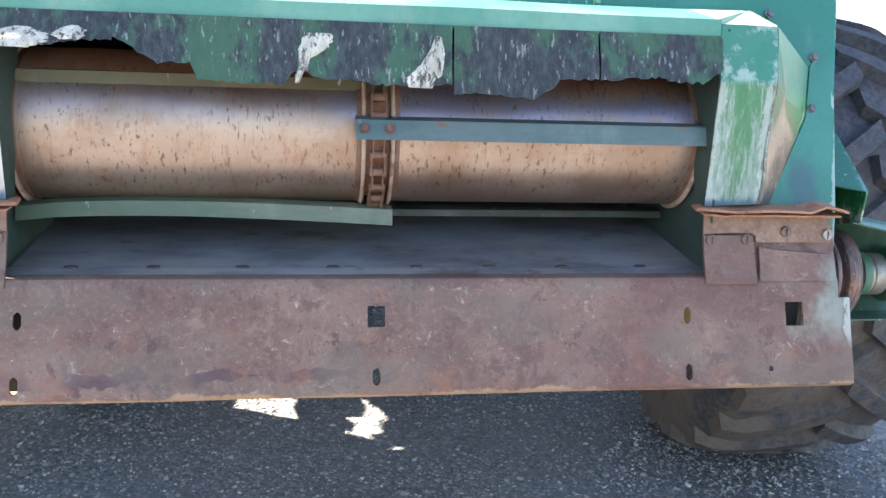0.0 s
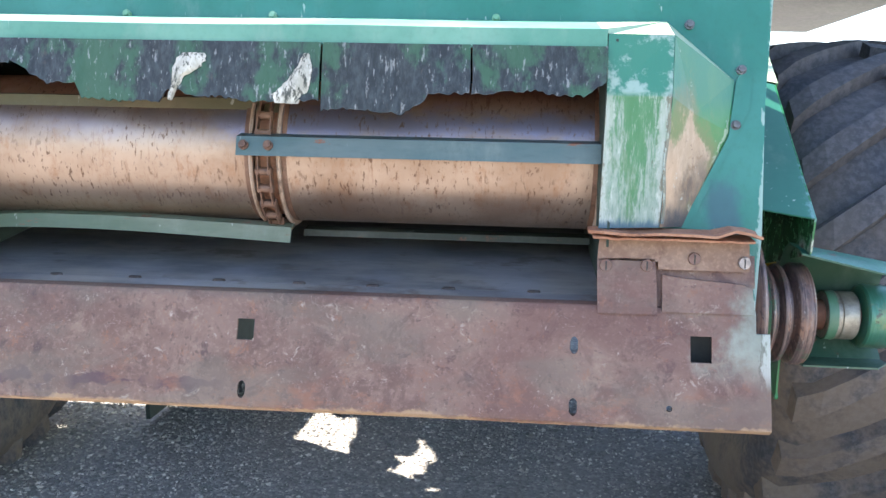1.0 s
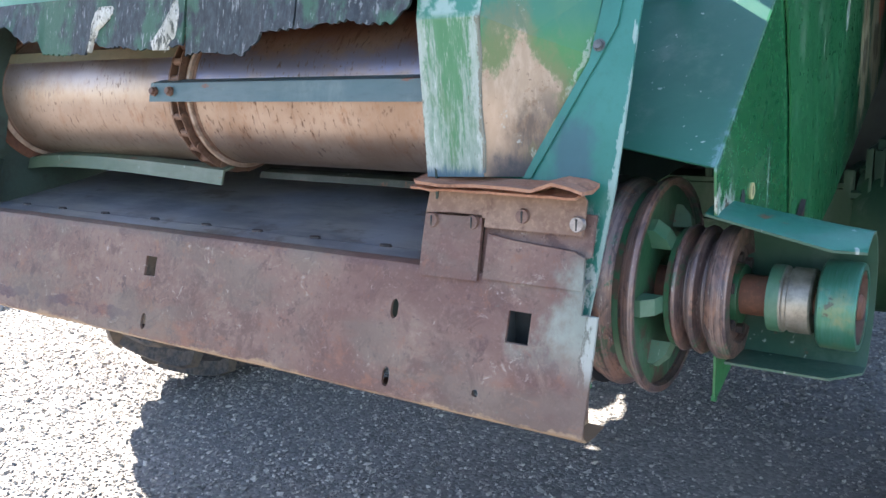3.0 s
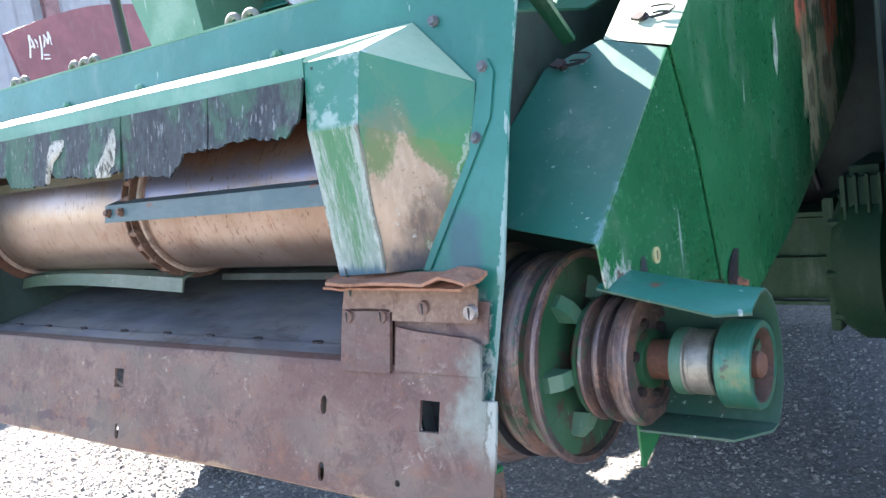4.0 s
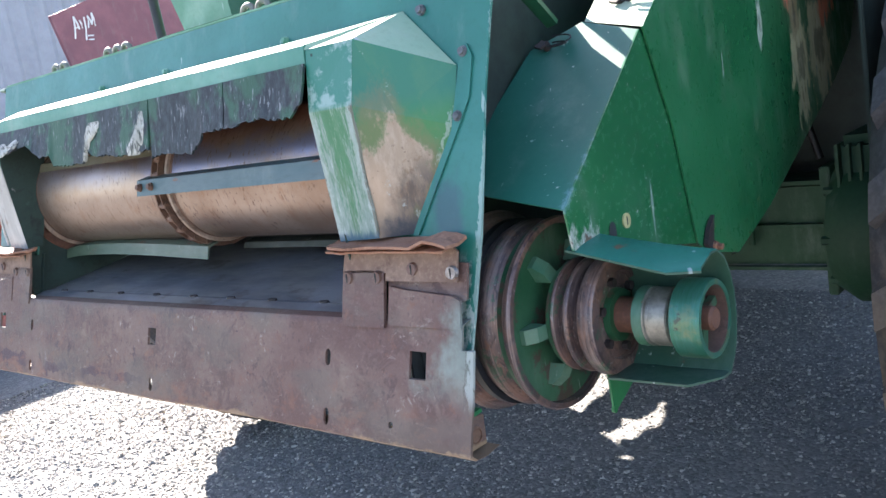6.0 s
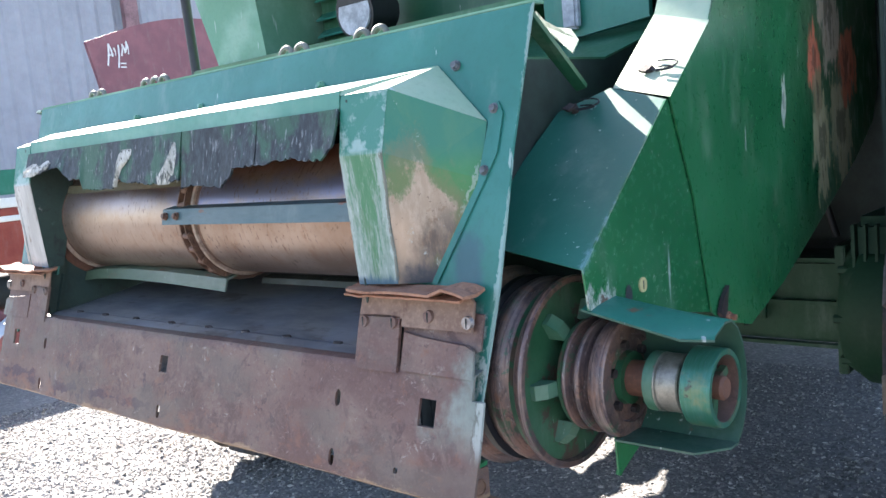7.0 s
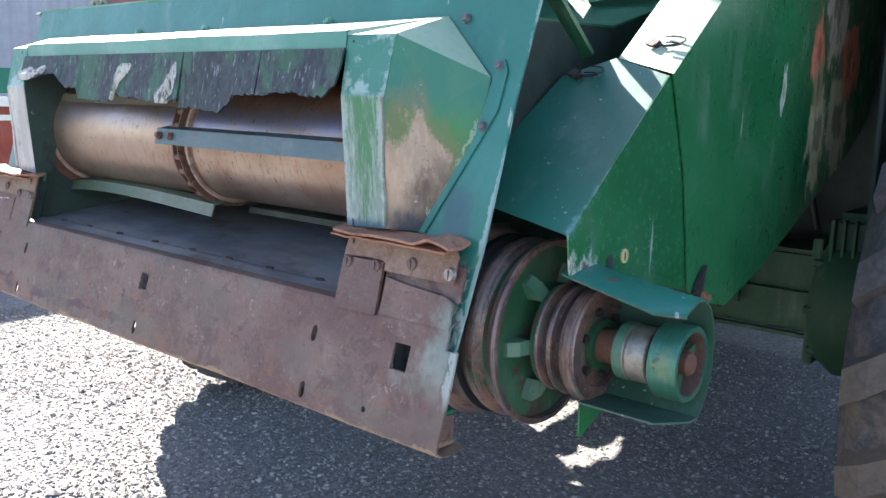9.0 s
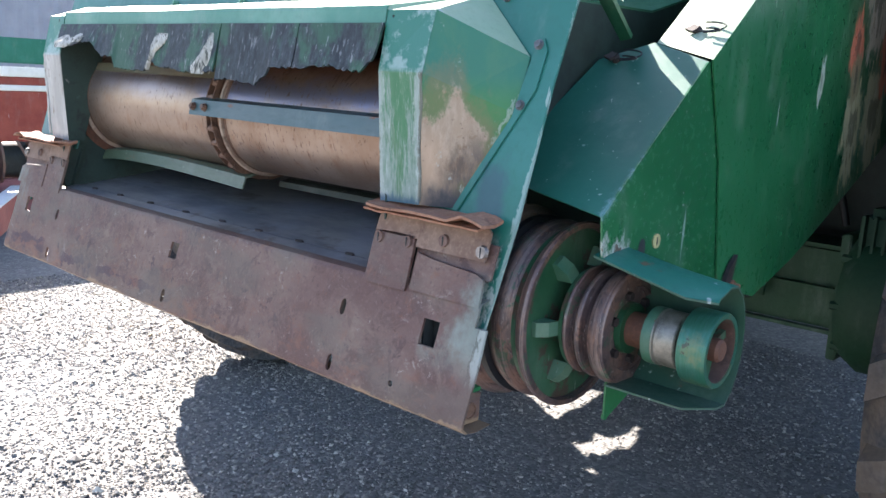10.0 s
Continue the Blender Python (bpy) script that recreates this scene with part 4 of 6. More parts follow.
    part("boss", bm, CHAINRUST, end, smooth=40)
    bm = bmesh.new()
    block(bm, 0.978, 0.996, -0.006, 0.022, 0.992, 1.000, 0.001)
    part("tab", bm, DEEP, end, "small green steel tab")


def build_cheek(s):
    """Rusty plates at the side of the mouth: cheek, block, bent flange, screws."""
    def m(pts):
        return pts if s > 0 else both(pts)

    o = [(0.808, 1.143), (0.808, 1.212), (0.85, 1.206), (0.89, 1.203), (0.960, 1.198), (0.978, 1.19), (0.982, 1.143)]
    part("cheek_plate", slab(bmesh.new(), m([(x, lip_y(z) - 0.002, z) for x, z in o]), (0, 0.006, 0)), LIP, feeder)
    o = [(0.795, 1.146), (0.795, 1.262), (0.985, 1.25), (0.985, 1.19), (0.90, 1.146)]
    part("backing_plate", slab(bmesh.new(), m([(x, lip_y(z) + 0.010, z) for x, z in o]), (0, 0.005, 0)), LIP, feeder)
    o = [(0.686, 1.137), (0.684, 1.19), (0.684, 1.238), (0.735, 1.241), (0.794, 1.240), (0.797, 1.19), (0.799, 1.138)]
    bm = slab(bmesh.new(), m([(x, lip_y(z) - 0.004, z) for x, z in o]), (0, 0.008, 0))
    part("block_plate", bm, LIP, feeder, "small square rusty cover plate")
    o = [(0.70, 1.10), (0.70, 1.27), (0.96, 1.27), (0.96, 1.13), (0.82, 1.10)]
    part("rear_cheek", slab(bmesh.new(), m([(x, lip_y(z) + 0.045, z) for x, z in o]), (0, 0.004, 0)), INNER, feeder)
    # upright band, then a flange flared forward along its top
    o = [(0.684, 1.236), (0.688, 1.288), (0.86, 1.290), (0.955, 1.288), (0.972, 1.272), (0.972, 1.222), (0.80, 1.222), (0.80, 1.236)]
    part("band_plate", slab(bmesh.new(), m([(x, lip_y(z) - 0.004, z) for x, z in o]), (0, 0.005, 0)), BAND, feeder)
    bm = bmesh.new()
    xs = [0.664, 0.69, 0.74, 0.80, 0.86, 0.90, 0.935, 0.965, 0.985]
    rows = []
    for i, x in enumerate(xs):
        lift = 0.0 if x < 0.9 else 0.009 * math.sin((x - 0.9) / 0.085 * math.pi)
        w = 0.002 * math.sin(i * 2.3)
        deep = 0.062 if i else 0.03
        rows.append([(x, 0.070, 1.292 + lift), (x, 0.045, 1.286 + w + lift), (x, 0.070 - deep, 1.289 + w + lift), (x, 0.070 - deep, 1.294 + w + lift), (x, 0.045, 1.292 + w + lift), (x, 0.070, 1.298 + lift)])
    vs = [[bm.verts.new(p) for p in m(r)] for r in rows]
    for a, b in zip(vs, vs[1:]):
        for k in range(6):
            bm.faces.new((a[k], b[k], b[(k + 1) % 6], a[(k + 1) % 6]))
    bm.faces.new(vs[0])
    bm.faces.new(vs[-1][::-1])
    part("bent_flange", bm, FLAKE, feeder, "flaking orange-rust bent flange")
    bm = bmesh.new()
    rows = []
    for i in range(15):
        x = 0.672 + 0.300 * i / 14
        w = 0.003 * noise.noise((x * 30, s, 2))
        dp = 0.052 + 0.006 * noise.noise((x * 22, s, 7))
        rows.append([(x, 0.070, 1.287), (x, 0.070 - dp, 1.279 + w), (x, 0.069 - dp, 1.283 + w), (x, 0.070, 1.291)])
    vs = [[bm.verts.new(p) for p in m(r)] for r in rows]
    for a, b in zip(vs, vs[1:]):
        for k in range(4):
            bm.faces.new((a[k], b[k], b[(k + 1) % 4], a[(k + 1) % 4]))
    bm.faces.new(vs[0])
    bm.faces.new(vs[-1][::-1])
    part("rust_layer", bm, FLAKE, feeder, "second flaking rust layer")
    for x, z, d in ((0.962, 1.238, 0.006), (0.868, 1.243, 0.005), (0.700, 1.226, 0.005), (0.778, 1.228, 0.005)):
        at = Vector((s * x, lip_y(z) - d, z))
        bm = bmesh.new()
        rod(bm, at + Vector((0, 0.004, 0)), at + Vector((0, -0.004, 0.001)), 0.013, 20, 0.011)
        sc = part("screw", bm, BOLT if x > 0.9 else LIP, feeder, smooth=40)
        bm = bmesh.new()
        block(bm, at.x - 0.0012, at.x + 0.0012, at.y - 0.0052, at.y - 0.0035, at.z - 0.009, at.z + 0.009)
        part("screw_slot", bm, DARK, sc)


def build_gusset(s):
    def m(pts):
        return pts if s > 0 else both(pts)

    e, e2 = 0.686, 0.806 if s > 0 else 0.785
    front = [(e - 0.002, 0.052, 1.296), (e2 - 0.008, 0.045, 1.302), (e2, 0.028, 1.549), (e2 + 0.003, 0.0555, 1.664), (e, 0.052, 1.664), (e, 0.032, 1.549)]
    bm = bmesh.new()
    f = [bm.verts.new(p) for p in m(front)]
    b = [bm.verts.new(Vector(p) + Vector((0, 0.005, 0))) for p in m(front)]
    for q in ((0, 1, 2, 5), (5, 2, 3, 4)):
        bm.faces.new([f[k] for k in q])
        bm.faces.new([b[k] for k in q][::-1])
    for i in range(6):
        j = (i + 1) % 6
        bm.faces.new((f[i], b[i], b[j], f[j]))
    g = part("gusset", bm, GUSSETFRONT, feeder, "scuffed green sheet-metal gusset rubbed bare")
    # bevelled flank towards the outer side
    side = [(e2 - 0.008, 0.045, 1.302), (0.848, face_y(1.30) - 0.004, 1.30), (0.940, face_y(1.50) - 0.004, 1.485), (0.948, face_y(1.588) - 0.004, 1.588), (e2 + 0.003, 0.0555, 1.664), (e2, 0.028, 1.549)]
    bm = bmesh.new()
    p = [bm.verts.new(q) for q in m([(x + 0.001, y, z) for x, y, z in side])]
    c = bm.verts.new(m([(0.86, 0.085, 1.52)])[0])
    for i in range(6):
        bm.faces.new((p[i], p[(i + 1) % 6], c))
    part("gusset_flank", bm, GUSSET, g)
    top = [(e2 + 0.002, 0.055, 1.6645), (0.949, face_y(1.588) - 0.0042, 1.5885), (0.815, face_y(1.706) - 0.003, 1.706), (e - 0.012, face_y(1.704) - 0.003, 1.704), (e - 0.012, 0.049, 1.673), (e, 0.0515, 1.6645)]
    bm = bmesh.new()
    p = [bm.verts.new(q) for q in m(top)]
    bm.faces.new((p[0], p[1], p[2]))
    bm.faces.new((p[0], p[2], p[3], p[4], p[5]))
    # sunlit look of the top comes from its pale colour
    part("gusset_top", bm, SUNPALE, g, "cream-green gusset top, sunlight put into its colour")
    fl = [(0.845, 1.298), (0.938, 1.478), (0.953, 1.59), (0.972, 1.622), (0.984, 1.60), (0.978, 1.53), (0.955, 1.482), (0.861, 1.298)]
    part("gusset_flange", slab(bmesh.new(), m([(x, face_y(z) - 0.0045, z) for x, z in fl]), (0, 0.003, 0)), FACE, g)
    # weld bead down the front edge
    pts = m([(e2 - 0.004 + 0.002 * math.sin(7.0 * k), 0.040 - 0.011 * (k / 14) + 0.001 * math.sin(3.1 * k), 1.31 + 0.24 * k / 14) for k in range(15)])
    part("weld_bead", tube(bmesh.new(), pts, 0.0032, 6), GUSSETFRONT, g, smooth=60)
    inner = [(e - 0.002, 0.052, 1.296), (e - 0.002, 0.035, 1.549), (e - 0.002, 0.055, 1.65), (e - 0.002, 0.20, 1.68), (e - 0.002, 0.10, 1.296)]
    # shadow on this inner face is put into its dark material
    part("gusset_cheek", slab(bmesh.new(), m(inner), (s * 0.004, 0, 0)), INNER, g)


def build_hood():
    # front bar with sunny top: profile run along x
    prof = [(0.047, 1.635), (0.050, 1.673), (face_y(1.70) - 0.002, 1.704), (face_y(1.70) - 0.002, 1.698), (0.055, 1.668), (0.053, 1.635)]
    bm = bmesh.new()
    xs = [-0.676 + 1.36 * i / 12 for i in range(13)]
    vs = [[bm.verts.new((x, y + 0.002 * noise.noise((x * 4, 0, 0)), z + 0.003 * noise.noise((x * 3, 5, 0)))) for y, z in prof] for x in xs]
    for a, b in zip(vs, vs[1:]):
        for k in range(6):
            bm.faces.new((a[k], b[k], b[(k + 1) % 6], a[(k + 1) % 6]))
    bm.faces.new(vs[0])
    bm.faces.new(vs[-1][::-1])
    part("hood_bar", bm, HOOD, feeder, "pale green folded hood bar")


def flap_strip(edge, seed, y=0.03, ragged=0.003, curl=0.003):
    """One torn length of the rubber flap hanging from the hood bar; edge is its lower outline."""
    rng = random.Random(seed)
    x0, x1 = edge[0][0], edge[-1][0]
    n = max(4, int((x1 - x0) / 0.007))
    bm = bmesh.new()
    rows = []
    for i in range(n + 1):
        x = x0 + (x1 - x0) * i / n
        for (xa, za), (xb, zb) in zip(edge, edge[1:]):
            if xa <= x <= xb + 1e-6:
                low = za + (zb - za) * (x - xa) / (xb - xa)
        low += rng.uniform(-ragged, ragged) + 0.004 * noise.noise((x * 25, seed, 0))
        col = []
        for j in range(6):
            u = j / 5
            z = 1.640 + (low - 1.640) * u
            col.append((x + 0.003 * noise.noise((x * 20, z * 20, 3)), y + 0.02 * (1 - u) - curl * u * u + 0.006 * noise.noise((x * 7, z * 6, seed * 0.1)), z))
        rows.append(col)
    f = [[bm.verts.new(p) for p in c] for c in rows]
    b = [[bm.verts.new((p[0], p[1] + 0.006, p[2])) for p in c] for c in rows]
    for i in range(n):
        for j in range(5):
            bm.faces.new((f[i][j], f[i + 1][j], f[i + 1][j + 1], f[i][j + 1]))
            bm.faces.new((b[i][j + 1], b[i + 1][j + 1], b[i + 1][j], b[i][j]))
        bm.faces.new((f[i][5], f[i + 1][5], b[i + 1][5], b[i][5]))
        bm.faces.new((f[i][0], b[i][0], b[i + 1][0], f[i + 1][0]))
    for c, d in ((f[0], b[0]), (b[n], f[n])):
        for j in range(5):
            bm.faces.new((c[j], c[j + 1], d[j + 1], d[j]))
    return part("flap_strip", bm, RUBBER, feeder, "cracked black rubber flap strip with green paint", smooth=50)


def build_flap():
    flap_strip(((-0.690, 1.580), (-0.600, 1.576), (-0.520, 1.590), (-0.478, 1.588)), 3, 0.024)
    flap_strip(((-0.478, 1.596), (-0.455, 1.584), (-0.425, 1.566), (-0.400, 1.552), (-0.345, 1.556), (-0.330, 1.526), (-0.245, 1.520), (-0.175, 1.521), (-0.160, 1.548), (-0.130, 1.545),
                (-0.118, 1.534), (-0.020, 1.530), (0.020, 1.521), (0.060, 1.528), (0.139, 1.529)), 5, 0.022)
    flap_strip(((0.143, 1.512), (0.220, 1.514), (0.302, 1.506), (0.318, 1.520), (0.338, 1.524), (0.350, 1.544), (0.428, 1.549)), 8, 0.023)
    flap_strip(((0.432, 1.546), (0.520, 1.552), (0.560, 1.556), (0.575, 1.549), (0.645, 1.546), (0.660, 1.560), (0.684, 1.572)), 12, 0.022)
    # peeled pale remains on the flap: thin curled scraps, (centre, half width) down their length
    for top, low, out, seed in ((1.616, 1.524, ((-0.112, 0.026), (-0.116, 0.030), (-0.124, 0.026), (-0.138, 0.012), (-0.142, 0.008), (-0.148, 0.007), (-0.152, 0.004)), 3),
                                (1.618, 1.522, ((0.112, 0.006), (0.112, 0.012), (0.108, 0.018), (0.102, 0.022), (0.092, 0.028), (0.082, 0.032), (0.078, 0.024)), 1),
                                (1.608, 1.572, ((-0.630, 0.030), (-0.632, 0.050), (-0.640, 0.055), (-0.640, 0.050), (-0.650, 0.030)), 5),
                                (1.614, 1.588, ((-0.540, 0.012), (-0.546, 0.024), (-0.552, 0.030), (-0.550, 0.018)), 6)):
        rng = random.Random(seed)
        bm = bmesh.new()
        n = 18
        rows = []
        for k in range(n + 1):
            u = k / n
            p = u * (len(out) - 1)
            q = min(int(p), len(out) - 2)
            c, w = (out[q][h] + (out[q + 1][h] - out[q][h]) * (p - q) for h in (0, 1))
            z = top + (low - top) * u
            y = 0.036 - 0.022 * u - 0.003 * math.sin(3.0 * u)
            rim = [c - w * rng.uniform(0.82, 1.05), c - 0.35 * w, c + 0.35 * w, c + w * rng.uniform(0.82, 1.05)]
            deep = [0.0, 0.004, 0.003, -0.003]
            rows.append([bm.verts.new((x, y - d, z + rng.uniform(-0.001, 0.001))) for x, d in zip(rim, deep)] + [bm.verts.new((x, y - d + 0.002, z)) for x, d in zip(rim[::-1], deep[::-1])])
        for a, b in zip(rows, rows[1:]):
            for h in range(8):
                bm.faces.new((a[h], b[h], b[(h + 1) % 8], a[(h + 1) % 8]))
        bm.faces.new(rows[0])
        bm.faces.new(rows[-1][::-1])
        part("peeled_shred", bm, PEELED, feeder, "peeled whitish backing shred", smooth=30)


DY, DZ, DR = 0.268, 1.425, 0.154


def build_drums():
    for x0, x1 in ((-0.700, -0.018), (0.032, 0.694)):
        bm = lathe(bmesh.new(), [(x0, 0.03), (x0, DR - 0.004), (x0 + 0.004, DR), (x1 - 0.004, DR), (x1, DR - 0.004), (x1, 0.03)], DY, DZ, 96)
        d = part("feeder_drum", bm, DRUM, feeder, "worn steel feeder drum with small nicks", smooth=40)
        for x in (x0, x1 - 0.008):
            bm = lathe(bmesh.new(), [(x, DR - 0.01), (x, DR + 0.008), (x + 0.004, DR + 0.011), (x + 0.008, DR + 0.008), (x + 0.008, DR - 0.01)], DY, DZ, 72)
            part("end_ring", bm, RINGSTEEL, d, "rubbed steel end ring", smooth=40)
            x = x + 0.012 if x == x0 else x - 0.008
            bm = lathe(bmesh.new(), [(x - 0.004, DR - 0.004), (x - 0.003, DR + 0.0008), (x + 0.007, DR + 0.0008), (x + 0.008, DR - 0.004)], DY, DZ, 72)
            part("ring_seam", bm, CHAINRUST, d, "dark rusty seam beside the ring", smooth=40)
    bm = lathe(bmesh.new(), [(-0.7155, 0.05), (-0.7155, DR + 0.030), (-0.710, DR + 0.026), (-0.708, 0.05)], DY, DZ, 64)
    part("bearing_plate", bm, SHAFTRUST, feeder, "brown rusty bearing plate", smooth=30)
    bm = lathe(bmesh.new(), [(-0.715, 0.0301), (-0.715, 0.04), (0.70, 0.04), (0.70, 0.0301)], DY, DZ, 32)
    part("drum_shaft", bm, CHAINRUST, feeder, smooth=40)
    bm = lathe(bmesh.new(), [(-0.0185, 0.05), (-0.0185, DR - 0.012), (0.0325, DR - 0.012), (0.0325, 0.05)], DY, DZ, 64)
    part("sprocket_core", bm, RUST, feeder, smooth=40)
    # roller chain in the gap between the drums
    build_chain()


def build_chain():
    rr, pitch = DR + 0.013, 0.038
    n = int(2 * math.pi * rr / pitch)
    holder = None
    for k in range(n):
        a0, a1 = 2 * math.pi * k / n, 2 * math.pi * (k + 1) / n
        p = [Vector((0, DY - rr * math.cos(a), DZ + rr * math.sin(a))) for a in (a0, a1)]
        wide = 0.0125 if k % 2 else 0.009
        bm = bmesh.new()
        for sx in (-1, 1):
            way = (p[1] - p[0]).normalized()
            outw = Vector((1, 0, 0)).cross(way) * 0.009
            x = 0.007 + sx * wide
            quad = [p[0] - way * 0.006 + outw, p[1] + way * 0.006 + outw, p[1] + way * 0.006 - outw, p[0] - way * 0.006 - outw]
            slab(bm, [(x, q.y, q.z) for q in quad], (sx * 0.003, 0, 0))
        rod(bm, (0.007 - 0.017, p[0].y, p[0].z), (0.007 + 0.017, p[0].y, p[0].z), 0.0085, 12)
        if holder is None:
            holder = part("chain", bm, CHAINRUST, feeder, "rusty roller chain")
        else:
            part("chain_link", bm, CHAINRUST, holder)


def angle_slat(x0, x1, y, z, h, material, lean=0.0, sag=0.0, label="", bow=0.0):
    """An angle-iron slat of the conveyor: upright leg and a leg to the rear."""
    prof = [(0, -h / 2), (lean, h / 2), (0.032 + lean, h / 2 + 0.006), (0.032 + lean, h / 2 + 0.002), (0.004 + lean, h / 2 - 0.004), (0.004, -h / 2)]
    bm = bmesh.new()
    n = 10
    vs = []
    for i in range(n + 1):
        k = i / n
        x = x0 + (x1 - x0) * k
        vs.append([bm.verts.new((x, y + a, z + b * (1 - 9 * bow * (1 - k)) - sag * k + bow * math.sin(math.pi * k ** 0.7))) for a, b in prof])
    for a, b in zip(vs, vs[1:]):
        for k in range(6):
            bm.faces.new((a[k], b[k], b[(k + 1) % 6], a[(k + 1) % 6]))
    bm.faces.new(vs[0])
    bm.faces.new(vs[-1][::-1])
    return part("slat", bm, material, feeder, label)


def build_slats():
    s = angle_slat(-0.040, 0.690, 0.066, 1.438, 0.038, SLAT, 0.010, 0.0, "blue-green angle-iron slat with two bolts")
    for x in (-0.024, 0.026):
        bolt_head(s, (x, 0.069, 1.440), 0.008, CHAINRUST)
    angle_slat(-0.710, 0.044, 0.170, 1.250, 0.032, SLATGREEN, 0.010, 0.003, "green angle-iron slat, bent and worn", 0.014)
    angle_slat(0.046, 0.690, 0.285, 1.240, 0.014, SLATDARK, 0.006, 0.0, "dark green angle-iron slat")
    angle_slat(-0.705, 0.040, 0.138, 1.520, 0.028, OLIVE, 0.012, 0.0, "olive-tan angle-iron slat")


# ---- drive pulleys beside the feeder house ----
PY, PZ = 0.275, 1.0985


def build_pulleys():
    def ring(name, prof, mat, parent, label=""):
        return part(name, lathe(bmesh.new(), prof, PY, PZ, 80), mat, parent, label, smooth=35)

    big = ring("drive_pulley", [(0.874, 0.08), (0.874, 0.196), (0.880, 0.201), (0.888, 0.199), (0.912, 0.172), (0.936, 0.170), (0.955, 0.180), (0.966, 0.182), (0.974, 0.179),
                                (0.990, 0.166), (1.000, 0.168), (1.014, 0.183), (1.024, 0.186), (1.030, 0.183), (1.030, 0.173), (1.016, 0.171), (1.012, 0.08)], MOTTLED, feeder,
               "large rusty grooved drive pulley with green web")
    ring("belt", [(0.914, 0.171), (0.917, 0.184), (0.933, 0.184), (0.936, 0.171)], BLACK, big, "worn black drive belt")
    ring("web", [(0.990, 0.05), (0.990, 0.168), (1.0165, 0.1705), (1.0165, 0.05)], PULLEYGREEN, big, "green painted pulley web")
    for k in range(6):
        a = radians(60 * k - 3)
        c, q = math.cos(a), math.sin(a)
        o = [(1.014, 0.100), (1.050, 0.100), (1.044, 0.122), (1.027, 0.140), (1.014, 0.140)]
        bm = slab(bmesh.new(), [(x, PY - r * c - 0.014 * q, PZ + r * q - 0.014 * c) for x, r in o], (0, 0.028 * q, 0.028 * c))
        part("web_lug", bm, DRUMGREEN, big)
    small = ring("triple_pulley", [(1.060, 0.05), (1.060, 0.104), (1.064, 0.107), (1.069, 0.106), (1.077, 0.086), (1.081, 0.086), (1.088, 0.106), (1.093, 0.108), (1.098, 0.106), (1.105, 0.086),
                                   (1.110, 0.086), (1.118, 0.107), (1.124, 0.111), (1.146, 0.111), (1.150, 0.107), (1.150, 0.082), (1.138, 0.079), (1.138, 0.04)],
                 MOTTLED, feeder, "smaller triple-groove rusty pulley")
    ring("green_edge", [(1.050, 0.05), (1.050, 0.101), (1.0595, 0.104), (1.0595, 0.05)], PULLEYGREEN, small, "green pulley edge")
    ring("hub_face", [(1.130, 0.02), (1.130, 0.0785), (1.1375, 0.0785), (1.1375, 0.050), (1.150, 0.048), (1.150, 0.02)], PULLEYGREEN, small, "green hub face with rust")
    for k in range(6):
        a = radians(60 * k + 20)
        bm = bmesh.new()
        y, z = PY - 0.064 * math.cos(a), PZ + 0.064 * math.sin(a)
        rod(bm, (1.137, y, z), (1.149, y, z), 0.009, 6)
        part("hub_bolt", bm, DARKRUST, small)
    ring("shaft", [(0.86, 0.001), (0.86, 0.033), (1.208, 0.033), (1.208, 0.001)], SHAFTRUST, feeder, "orange-brown rusty shaft")
    sleeve = ring("steel_sleeve", [(1.194, 0.028), (1.194, 0.050), (1.197, 0.053), (1.217, 0.053), (1.219, 0.049), (1.224, 0.049), (1.226, 0.052), (1.257, 0.052), (1.260, 0.049), (1.260, 0.028)], SILVER, feeder, "bright worn steel sleeve")
    ring("sleeve_band", [(1.1945, 0.0505), (1.1950, 0.0535), (1.214, 0.0540), (1.214, 0.0515)], DRUMGREEN, sleeve)
    drum = ring("end_drum", [(1.270, 0.028), (1.270, 0.064), (1.274, 0.069), (1.322, 0.069), (1.326, 0.067), (1.326, 0.058), (1.288, 0.055), (1.288, 0.028)], SCOREDDRUM, feeder, "green cylindrical coupling drum, scored and chipped")
    ring("drum_lining", [(1.2885, 0.0555), (1.324, 0.0578), (1.324, 0.0572), (1.2885, 0.055)], PULLEYRUST, drum)
    ring("end_shaft", [(1.255, 0.001), (1.255, 0.021), (1.322, 0.021), (1.327, 0.017), (1.327, 0.001)], SHAFTRUST, drum, "rusty shaft end")
    for k in range(3):
        a = radians(120 * k + 40)
        c, q = math.cos(a), math.sin(a)
        pts = [(1.296, PY - r * c - w * q, PZ + r * q - w * c) for r, w in ((0.019, -0.010), (0.055, -0.007), (0.055, 0.007), (0.019, 0.010))]
        part("spoke", slab(bmesh.new(), pts, (0.012, 0, 0)), PULLEYGREEN, drum)


